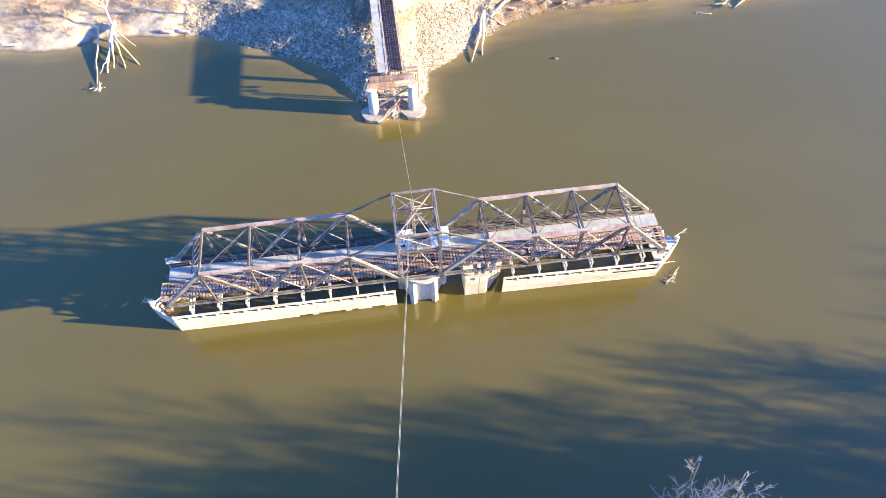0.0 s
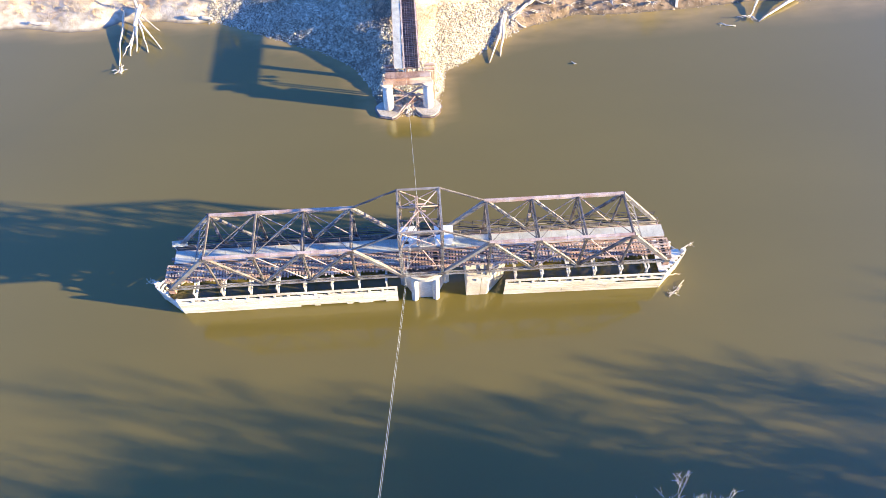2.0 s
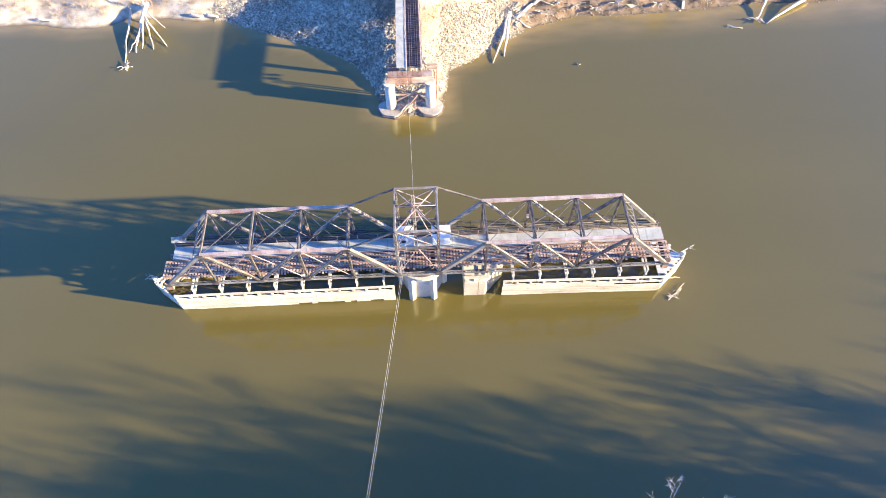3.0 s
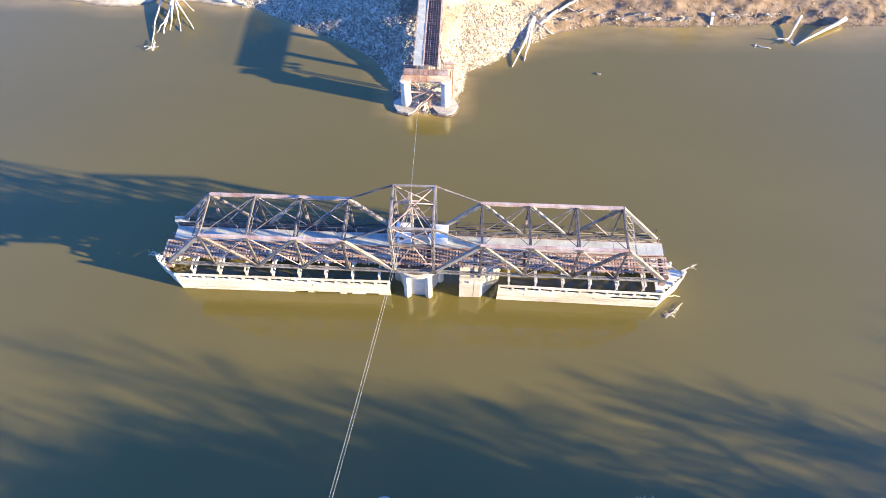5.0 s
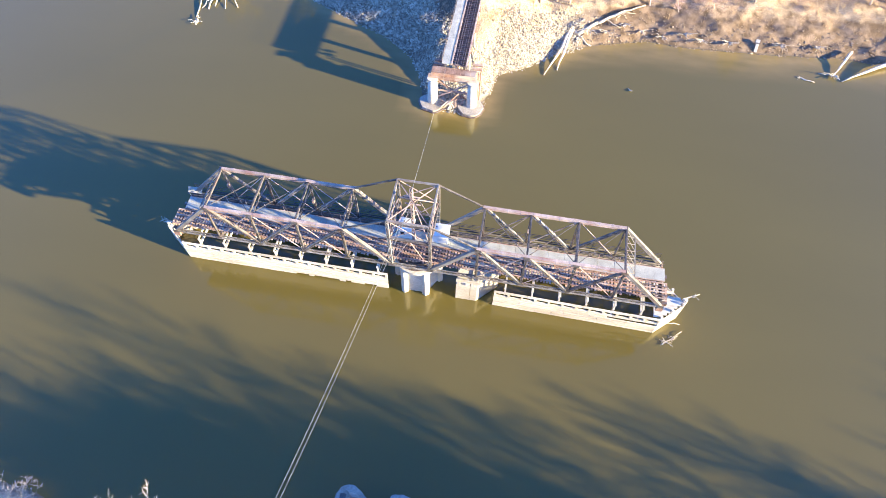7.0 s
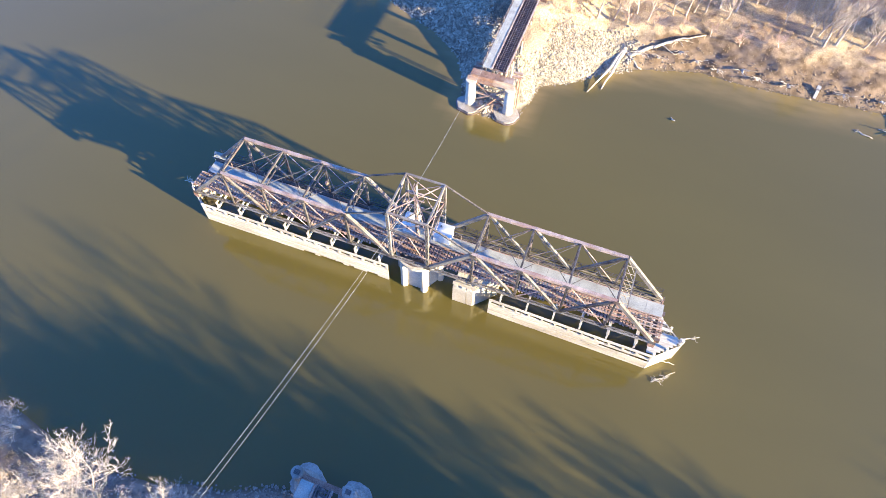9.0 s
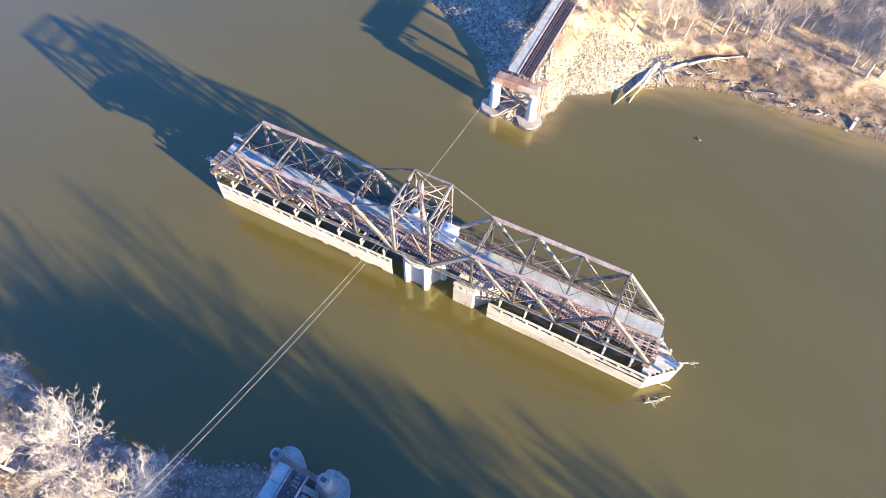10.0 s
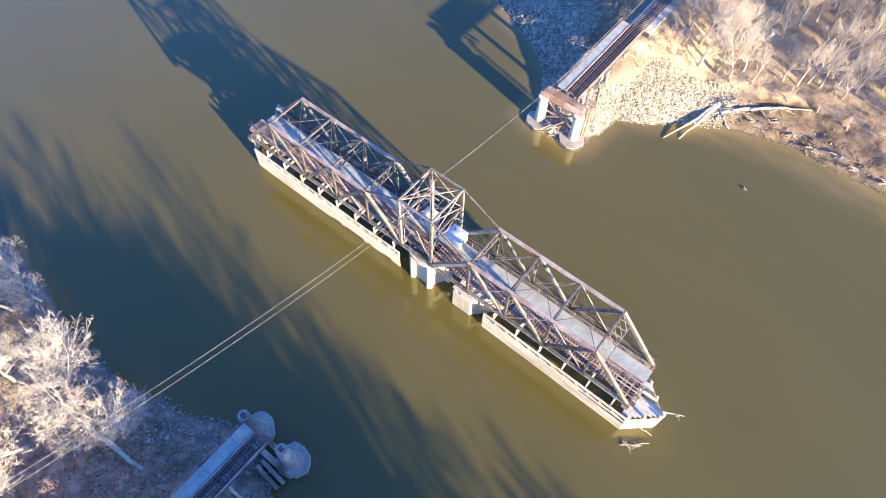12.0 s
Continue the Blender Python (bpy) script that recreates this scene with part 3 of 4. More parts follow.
for z in (9.55, 9.9, 10.28):
    part("outer_rail", Geo().beam((-36, 4.3, z), (36, 4.3, z), 0.05, 0.05), M_STEEL_DARK, bridge)
for i in range(19):
    part("outrigger", Geo().beam((-36 + i * 4.0, 3.3, 8.85), (-36 + i * 4.0, 4.4, 8.85), 0.1, 0.14), M_STEEL_DARK, bridge)
for sx in (-1, 1):                                           # rusty end locks
    for y in (-2.9, -1.2, 1.4):
        part("end_lock", Geo().box(sx * 36.4 - 0.5, sx * 36.4 + 0.7, y - 0.25, y + 0.25, ZL - 0.5, ZL + 0.1), M_RAIL, bridge, "rusty end lock")
    for sy in (-1, 1):
        part("end_shoe", Geo().box(sx * 36.2 - 0.45, sx * 36.2 + 0.45, sy * HALF - 0.35, sy * HALF + 0.35, ZL - 0.95, ZL - 0.2), M_BEAM, bridge)


def lamp(x, y, z):
    l = thing("navigation_lamp", (x, y, z), "small pale lamp box bolted to a truss post", "lamp", "lamps on the bridge")
    part("housing", Geo().box(x - 0.17, x + 0.17, y - 0.16, y + 0.16, z - 0.3, z + 0.3), M_STEEL_PALE, l, "whitish housing")
    part("bracket", Geo().box(x - 0.05, x + 0.05, y - 0.3, y + 0.3, z - 0.36, z - 0.3), M_STEEL, l)
    return l


lamp(NODE[2], HALF - 0.32, 12.6)
lamp(-NODE[4] + 0.1, HALF - 0.3, 12.8)
lamp(-NODE[2], HALF - 0.32, 12.0)
lamp(-NODE[0], HALF - 0.38, 14.2)


# ---- operator's cabins on the span ----
def cabin(x0, x1, y0, y1, z0, z1, windows):
    c = thing("operator_cabin", ((x0 + x1) / 2, (y0 + y1) / 2, z0), "small white-painted sheet-metal cabin on the bridge walkway", "cabin", "cabins on the bridge")
    g = Geo().box(x0, x1, y0, y1, z0, z1)
    part("body", g, M_CABIN, c)
    part("roof", Geo().box(x0 - 0.12, x1 + 0.12, y0 - 0.12, y1 + 0.12, z1, z1 + 0.09), M_CABIN, c)
    part("vent", Geo().tube([(x0 + 0.7, y1 - 0.6, z1 + 0.09), (x0 + 0.7, y1 - 0.6, z1 + 0.32)], [0.09, 0.09], 8), M_STEEL, c)
    for i in range(windows):
        w = x0 + 0.35 + i * 0.95
        win = part("window", Geo().box(w, w + 0.65, y0 - 0.035, y0 - 0.003, z0 + 0.9, z0 + 1.6), M_STEEL, c)
        part("pane", Geo().box(w + 0.06, w + 0.59, y0 - 0.045, y0 - 0.036, z0 + 0.96, z0 + 1.54), M_DARK, win, "dark window pane")
    return c


cabin(-2.75, -0.6, 0.8, 2.9, 9.51, 11.55, 1)
cabin(2.15, 4.7, 0.8, 2.85, 9.51, 11.45, 0)

# wind board at the far corner of the span
sign = thing("warning_board", (-35.6, 3.3, 8.7), "pale weathered sheet board on posts at the bridge end", "board")
g = Geo().beam((-36.7, 3.3, 9.95), (-34.6, 3.5, 9.75), 0.08, 0.95, (0, 0.7, 0.7))
part("panel", g, M_WALK, sign)
for xx, yy in ((-36.4, 3.3), (-34.9, 3.42)):
    part("post", Geo().beam((xx, yy, 8.7), (xx, yy, 10.05), 0.1, 0.1), M_STEEL, sign)


# ---- the pivot pier and rest pier ----
def ring(r, n, turn=0.0, cx=0.0, cy=0.0):
    return [(cx + r * math.cos(2 * math.pi * k / n + turn), cy + r * math.sin(2 * math.pi * k / n + turn)) for k in range(n)]


PX = 0.35
pivot = thing("pivot_pier", (PX, 0, -2), "pale stained hexagonal concrete pivot pier standing in the river", "pier")
part("shaft", Geo().prism(ring(3.3, 6, 0, PX), -2, 6.6, 0.98, (PX, 0)), M_CONCRETE, pivot)
for k in range(6):
    a = math.pi * k / 3
    part("buttress", Geo().prism(ring(0.62, 6, a + 0.52, PX + 3.35 * math.cos(a), 3.35 * math.sin(a)), -2, 6.6, 0.96, (PX, 0)), M_CONCRETE, pivot)
part("cap", Geo().prism(ring(3.72, 28, 0, PX), 6.6, 7.15), M_CONCRETE, pivot)
part("track_ring", Geo().prism(ring(3.3, 28, 0, PX), 7.15, 7.35), M_RAIL, pivot, "rusty circular turning rail")
drum = part("turntable_drum", Geo().prism(ring(2.75, 28, 0, PX), 7.35, 8.4), M_STEEL, pivot, "rusty steel turntable drum")
for k in range(20):
    a = 2 * math.pi * k / 20
    c0 = Vector((PX + 2.95 * math.cos(a), 2.95 * math.sin(a), 7.5))
    part("roller", Geo().tube([c0 - Vector((math.cos(a), math.sin(a), 0)) * 0.16, c0 + Vector((math.cos(a), math.sin(a), 0)) * 0.16], [0.16, 0.16], 10), M_RAIL, drum)

rest = thing("rest_pier", (8.5, 0, -2), "bleached concrete block pier beside the pivot pier", "pier")
part("block", Geo().box(6.75, 8.9, -2.95, 3.0, -2, 4.45), M_CONCRETE, rest)
part("wing_block", Geo().prism([(8.96, -2.95), (10.0, -2.95), (13.1, 0.3), (13.1, 3.0), (8.96, 3.0)], -2, 4.6, 0.985, (9.5, 0)), M_CONCRETE, rest, "pale wedge-shaped wing of the pier")
for x0, x1 in ((6.85, 7.45), (8.2, 8.9), (9.0, 9.5)):
    for y0 in (-2.9, 0.5):
        part("pedestal", Geo().box(x0, x1, y0, y0 + 0.7, 4.3, 5.3), M_CONCRETE, rest)
part("cap_timber", Geo().box(6.7, 10.4, -2.95, -2.55, 5.3, 5.6), M_FENDER, rest)
part("cap_timber", Geo().box(6.7, 10.4, 0.7, 1.1, 5.3, 5.6), M_FENDER, rest)
for i in range(6):
    part("plank", Geo().beam((9.9 + i * 0.5, -2.7 + i * 0.47, 4.68), (11.0 + i * 0.4, 2.7, 4.7 + 0.02 * i), 0.3, 0.12), M_FENDER, rest)


# ---- timber guard fender under the open span ----
plank_me = {}


def plank(l, h=0.57, t=0.16):
    """A worn timber, with chipped ends."""
    key = (round(l, 1), h, t)
    if key not in plank_me:
        g = Geo()
        e = 0.035
        g.add([(-l / 2, -t / 2, -h / 2 + e), (l / 2, -t / 2, -h / 2 + e), (l / 2, -t / 2, h / 2 - e), (-l / 2, -t / 2, h / 2 - e),
               (-l / 2 + e, t / 2, -h / 2), (l / 2 - e, t / 2, -h / 2), (l / 2 - e, t / 2, h / 2), (-l / 2 + e, t / 2, h / 2)],
              [(0, 1, 2, 3), (7, 6, 5, 4), (0, 4, 5, 1), (1, 5, 6, 2), (2, 6, 7, 3), (3, 7, 4, 0)])
        plank_me[key] = g.mesh("plank", M_FENDER)
    return plank_me[key]


def fender(sx, x_in, x_out, tip, y_in, y_out):
    """One arm: two plank walls, cap and openings, cross timbers, and a pointed planked nose. sx: which way it reaches."""
    r = random.Random(11 + sx)
    f = thing("guard_fender", (sx * (x_in + x_out) / 2, 0, -1.5), "long bleached timber guard fender standing in the water", "fender", "bridge fenders")
    rows = [(-0.55 + i * 0.62) for i in range(7)]
    skew = (y_out - y_in) / (x_out - x_in)
    for sy in (-1, 1):
        for i, z in enumerate(rows):
            x = x_in
            while x < x_out - 0.3:
                l = min(round(r.uniform(0.8, 2.6) if sx < 0 and (i == 1 or i == 3 and x < 7) and x < 24 else r.uniform(4.0, 7.0), 1), round(x_out - x, 1))
                if x_out - x - l < 1.2:
                    l = round(x_out - x, 1)
                gap = (i == 5 and sx > 0 and 27 < x < 36 and sy < 0)
                gap = gap or (sx < 0 and sy < 0 and ((i == 1 and 5 < x < 24 and r.random() < 0.5) or (i == 3 and 4.2 < x < 5.6)))
                if not gap:
                    piece("plank", plank(l - 0.02 if l > 1 else l), (sx * (x + l / 2), sy * (y_in + skew * (x + l / 2 - x_in)) + r.uniform(-0.03, 0.03), z + r.uniform(-0.015, 0.015)), f, sx * sy * math.atan(skew))
                x += l
        # cap rail above a row of openings
        x = x_in + 0.2
        while x < x_out:
            y = sy * (y_in + skew * (x - x_in))
            part("cap_post", Geo().box(sx * x - 0.17, sx * x + 0.17, y - 0.12, y + 0.12, 3.4, 4.2), M_FENDER, f)
            x += 2.05
        x = x_in
        while x < x_out - 0.5:
            l = min(r.uniform(5, 9), x_out - x)
            ya, yb = sy * (y_in + skew * (x - x_in)), sy * (y_in + skew * (x + l - x_in))
            part("cap_timber", Geo().beam((sx * x, ya + r.uniform(-0.04, 0.04), 4.34), (sx * (x + l - 0.05), yb + r.uniform(-0.04, 0.04), 4.34), 0.28, 0.26), M_FENDER, f)
            x += l
    x = x_in + 1.6
    while x < x_out:
        for sy in (-1, 1):
            for o in (0.0,):
                part("upright", Geo().box(sx * x + o - 0.08, sx * x + o + 0.08, sy * 2.62 - 0.14, sy * 2.62 + 0.14, 1.0, 5.35), M_FENDER, f)
        part("cross_timber", Geo().box(sx * x - 0.12, sx * x + 0.12, -2.8, 2.8, 5.35, 5.55), M_FENDER, f)
        part("cross_timber", Geo().box(sx * x - 0.13, sx * x + 0.13, -2.9, 2.9, 4.05, 4.32), M_FENDER, f)
        x += 4.1
    # nose
    for sy in (-1, 1):
        a, b = Vector((sx * x_out, sy * y_out, 0)), Vector((sx * tip, sy * 0.35, 0))
        l = (b - a).length
        ang = math.atan2(b.y - a.y, b.x - a.x)
        for z in (rows + [3.79] if sx > 0 else rows):
            piece("plank", plank(round(l, 1) + 0.1), ((a.x + b.x) / 2, (a.y + b.y) / 2, z), f, ang)
        for k in (0.02, 0.5, 0.97):
            p = a.lerp(b, k)
            part("corner_post", Geo().tube([(p.x, p.y * 0.93, -1.5), (p.x, p.y * 0.93, 4.95 if sx > 0 else 4.1)], [0.22, 0.2], 8), M_FENDER, f)
    part("bow_post", Geo().tube([(sx * tip, 0, -1.5), (sx * (tip + 0.1), 0.1, 5.3 if sx > 0 else 4.5)], [0.3, 0.26], 9), M_FENDER, f)
    for i in range(13 if sx > 0 else 0):                     # decking on the +x nose only
        y = -2.85 + 5.7 * i / 12
        if i in (8, 10):
            continue
        l = (tip - x_out) * (1 - abs(y) / 3.2) + 1.0
        part("deck_plank", Geo().beam((x_out - 1.0, y, 4.42 + r.uniform(-0.03, 0.03)), (x_out - 1.0 + l, y, 4.5 + r.uniform(-0.02, 0.05)), 0.465, 0.13), M_FENDER, f)
    return f


fender(-1, 3.95, 37.2, 40.7, 3.1, 3.15)
fender(1, 12.65, 37.5, 41.0, 3.05, 3.5)


# ---- approach trestles ----
def approach(name, x_walk, x_edge0, x_edge1, x_far, y_end, y_bank, z, label, bents):
    """A single-track deck from its river end towards the bank: girders, ties, rails, walkway with a railing."""
    r = random.Random(len(bents) + int(y_bank))
    s = 1 if y_bank > y_end else -1
    a = thing(name, ((x_walk + x_far) / 2, y_end, z - 1.5), label, "bridge approach")
    y0, y1 = sorted((y_end, y_bank))
    xc = (x_edge1 + x_far) / 2
    for x in (x_edge1 + 0.5, x_far - 0.5):
        part("girder", Geo().box(x - 0.2, x + 0.2, y0, y1, z - 1.35, z - 0.42), M_STEEL, a)
    part("walkway_beam", Geo().box(x_walk + 0.5, x_walk + 0.75, y0, y1, z - 0.9, z - 0.12), M_STEEL, a)
    w = (x_far - x_edge1) / 2
    me = Geo().box(-w, w, -0.12, 0.12, -0.13, 0.13).mesh("tie", M_TIE_DARK)
    y = y0 + 0.3
    while y < y1:
        piece("tie", me, (xc + r.uniform(-0.05, 0.05), y, z - 0.28 + r.uniform(-0.01, 0.01)), a, r.uniform(-0.02, 0.02))
        y += 0.5
    for e in (-0.72, 0.72):
        part("rail", Geo().box(xc + e - 0.05, xc + e + 0.05, y0 + 0.2, y1 + 0.2, z - 0.15, z + 0.03), M_RAIL, a)
    for e in (-0.32, 0.32):
        part("guard_rail", Geo().box(xc + e - 0.045, xc + e + 0.045, y0 + 0.5, y1, z - 0.15, z - 0.02), M_RAIL, a)
    for e in (-w + 0.16, w - 0.16):
        part("guard_timber", Geo().box(xc + e - 0.13, xc + e + 0.13, y0, y1, z - 0.15, z + 0.06), M_STEEL_PALE, a, "pale outer guard timber")
    n = round((y1 - y0) / 2.4)
    slab_me = Geo().box(x_walk - (x_walk + x_edge0) / 2, x_edge0 - (x_walk + x_edge0) / 2, -(y1 - y0) / n / 2 + 0.02, (y1 - y0) / n / 2 - 0.02, -0.06, 0.06).mesh("walkway_panel", M_WALK)
    for i in range(n):
        piece("walkway_panel", slab_me, ((x_walk + x_edge0) / 2, y0 + (i + 0.5) * (y1 - y0) / n, z - 0.06 + r.uniform(-0.015, 0.015)), a)
    y = y0 + 0.2
    while y < y1:
        post = part("railing_post", Geo().beam((x_walk + 0.08, y, z - 0.1), (x_walk - 0.06, y, z + 1.1), 0.045, 0.045), M_STEEL_PALE, a)
        y += 2.6
    for h in (0.55, 1.05):
        part("handrail", Geo().beam((x_walk - 0.02, y0, z + h), (x_walk - 0.02, y1, z + h), 0.022, 0.022), M_STEEL_PALE, a)
    for yb in bents:
        zb = float(height(xc, yb)) - 0.4
        part("bent_cap", Geo().box(x_walk + 0.2, x_far + 0.1, yb - 0.17, yb + 0.17, z - 1.7, z - 1.36), M_BEAM, a)
        for x in np.linspace(x_edge0, x_far - 0.2, 4):
            part("trestle_leg", Geo().tube([(float(x), yb, zb), (float(x), yb, z - 1.7)], [0.17, 0.16], 8), M_FENDER, a)
        if z - 1.7 - zb > 1.5:
            part("bent_brace", Geo().beam((x_edge0, yb - 0.22, zb + 0.6), (x_far - 0.2, yb - 0.22, z - 1.8), 0.1, 0.22), M_BEAM, a)
    return a


far_deck = approach("approach_trestle", -2.95, -1.4, -1.32, 1.72, 39.2, 62.0, 8.8, "single-track railway trestle with dark ties and grey walkway", (44.5, 50.5, 56.5))
near_deck = approach("approach_trestle", -0.65, 1.05, 1.12, 3.65, -36.8, -60.0, 9.5, "shaded railway trestle with rusty rails and grey walkway", (-43.5, -50.0))

# end bearing of the far deck: a timber wall over two round columns
end = thing("far_pier", (-0.7, 38.3, 0), "pair of white concrete columns under a brown timber cap", "pier")
for x, y in ((-4.45, 37.9), (3.05, 38.0)):
    col = part("column", Geo().tube([(x, y, -1.5), (x, y, 0.9), (x, y, 6.0)], [1.05, 1.0, 0.88], 20), M_CONCRETE, end, "", True)
    part("column_cap", Geo().tube([(x, y, 6.0), (x, y, 6.35)], [1.02, 1.02], 20), M_CONCRETE, col)
    g = Geo()
    o = []
    rr = random.Random(int(x * 10))
    for k in range(22):
        c = 2 * math.pi * k / 22
        q = 2.7 * (1 + 0.08 * rr.uniform(-1, 1))
        o.append((x - 0.15 * x / abs(x) + q * math.cos(c), y - 0.35 + q * 0.92 * math.sin(c)))
    part("apron", g.prism(o, -1.5, 0.5, 0.93, (x, y)), M_CONCRETE_GREY, end, "broken round concrete apron at the waterline")
    part("apron_rim", Geo().prism([(x + (a - x) * 1.06, y + (b - y) * 1.06) for a, b in o], -1.5, 0.22, 0.97, (x, y)), M_RAIL, end, "eroded rusty rim of the apron")
for y, z, h in ((37.95, 6.7, 0.7), (38.3, 7.35, 0.6), (38.6, 7.8, 0.3)):
    part("cap_beam", Geo().box(-5.2 + (z - 6.7) * 0.7, 3.8 - (z - 6.7) * 0.3, y - 0.22, y + 0.22, z - h / 2, z + h / 2), M_BEAM, end)
for i in range(9):
    part("cap_plank", Geo().box(-4.6 + i * 0.9, -3.76 + i * 0.9, 37.6, 39.1, 7.97, 8.05), M_BEAM, end)
for a, b in (((-3.8, 38.0, 1.3), (2.3, 38.0, 5.6)), ((-3.8, 38.2, 5.6), (2.3, 38.2, 1.3)), ((-3.9, 38.1, 3.2), (2.4, 38.1, 3.2)), ((-3.9, 38.1, 5.9), (2.4, 38.1, 5.9)), ((-3.2, 36.9, 0.3), (1.4, 38.0, 2.2)), ((-2.2, 36.6, 0.2), (0.6, 37.7, 3.4))):
    part("brace_timber", Geo().beam(a, b, 0.24, 0.24), M_BEAM, end)
rr = random.Random(8)
for i in range(11):                                        # collapsed timbers between the columns
    a = Vector((rr.uniform(-3.2, 1.8), rr.uniform(35.9, 37.6), rr.uniform(0.3, 0.9)))
    c = rr.uniform(0, 3.14)
    l = rr.uniform(1.2, 3.0)
    part("fallen_timber", Geo().beam(a, a + Vector((math.cos(c) * l, math.sin(c) * l * 0.5, rr.uniform(0.0, 1.4))), 0.17, 0.17), rr.choice((M_BEAM, M_FENDER)), end)
for x in (3.9, 4.3):
    part("side_post", Geo().tube([(x, 39.2 + (x - 3.9), 0), (x, 39.2 + (x - 3.9), 7.6)], [0.17, 0.15], 8), M_BEAM, end)
for y in (40.2, 41.2):
    part("side_timber", Geo().box(2.6, 4.4, y - 0.2, y + 0.2, 7.3, 7.7), M_BEAM, end)
    part("side_timber", Geo().box(-4.6, -2.6, y - 0.2, y + 0.2, 7.3, 7.7), M_BEAM, end)

near_end = thing("near_pier", (1.8, -36.2, 0), "pair of round grey concrete columns on lobed footings", "pier")
for x, y, ztop in ((-1.75, -36.2, 8.3), (5.15, -36.15, 8.2)):
    col = part("column", Geo().tube([(x, y, -1.5), (x, y, 1.6), (x, y, ztop)], [1.25, 1.05, 0.7], 22), M_CONCRETE_GREY, near_end, "", True)
    part("column_base", Geo().tube([(x, y, 0.5), (x, y, 1.5), (x, y, 1.75)], [1.75, 1.7, 1.5], 22), M_CONCRETE_GREY, near_end, "stepped round base", True)
    part("column_cap", Geo().tube([(x, y, ztop), (x, y, ztop + 0.28)], [0.8, 0.8], 22), M_CONCRETE_GREY, col)
    part("bearing", Geo().box(x - 0.35, x + 0.35, y - 0.3, y + 0.3, ztop + 0.28, ztop + 0.5), M_STEEL, col)
    o = []
    rr = random.Random(int(x * 10) + 5)
    for k in range(30):
        c = 2 * math.pi * k / 30
        q = 2.4 * (1 + 0.06 * rr.uniform(-1, 1) + 0.05 * math.cos(3 * c))
        o.append((x - 0.2 + q * math.cos(c), y + 0.35 + q * math.sin(c)))
    part("footing", Geo().prism(o, -1.5, 1.15, 0.96, (x, y)), M_CONCRETE_GREY, near_end, "scalloped grey concrete footing")
part("tie_wall", Geo().box(-0.6, 4.2, -38.0, -37.2, -1, 2.6), M_CONCRETE_GREY, near_end)
for a, b, z in (((2.0, -38.5), (6.0, -38.7), 2.3), ((1.8, -39.4), (5.8, -39.7), 1.6)):
    part("wing_wall", Geo().beam((*a, z / 2 - 0.6), (*b, z / 2 - 0.8), 0.55, z + 0.8), M_CONCRETE_GREY, near_end)
part("cap_beam", Geo().box(-2.4, 5.8, -36.75, -36.0, 8.02, 8.14), M_BEAM, near_end)

# track on the far embankment
track = thing("railway_track", (0.2, 75, 8.7), "rusty railway track on an embankment behind the trestle", "railway track")
me = Geo().box(-1.3, 1.3, -0.11, 0.11, -0.09, 0.09).mesh("tie", M_TIE_DARK)
y = 62.4
while y < 125:
    piece("tie", me, (0.2, y, max(8.35, float(height(0.2, y)) + 0.1)), track)
    y += 0.6
for e in (-0.72, 0.72):
    part("rail", Geo().box(0.2 + e - 0.05, 0.2 + e + 0.05, 62.3, 125, 8.5, 8.72), M_RAIL, track)
part("ballast", Geo().prism([(-1.6, 62.2), (2.9, 62.2), (2.9, 126), (-1.6, 126)], 6.5, 8.3, 0.97, (0.65, 94)), M_ROCK, track, "grey stone ballast bed")
part("abutment", Geo().box(-3.2, 2.9, 62.05, 62.6, 6.0, 8.2), M_BEAM, track, "timber abutment wall")


# ---- cables ----
def cable(name, a, b, sag, r=0.017, n=26):
    a, b = Vector(a), Vector(b)
    pts = [a.lerp(b, k / n) - Vector((0, 0, sag * 4 * (k / n) * (1 - k / n))) for k in range(n + 1)]
    return solid(name, Geo().tube(pts, [r] * (n + 1), 5), M_CABLE, "thin pale steel cable strung over the river to the tower", "cable", "cables over the river", at=a)


cable("cable", (-0.75, 0.6, 18.9), (-10.47, -68, 26.1), 2.35)
cable("cable", (-0.75, 0.6, 17.4), (-10.47, -68, 24.4), 2.35)
cable("cable", (-0.2, 0.6, 22.1), (-2.6, 110, 12.6), 5.1, 0.018)
for x, y, zt in ((-10.47, -68.25, 26.8), (-2.6, 110.25, 13.3)):
    zb = float(height(x, y)) - 0.5
    p = thing("cable_pole", (x, y, zb), "weathered wooden utility pole holding the cables", "pole")
    part("shaft", Geo().tube([(x, y, zb), (x, y, zt)], [0.2, 0.13], 10), M_BARK, p)
    part("crossarm", Geo().beam((x - 1.1, y, zt - 0.7), (x + 1.1, y, zt - 0.7), 0.16, 0.18), M_BARK, p)


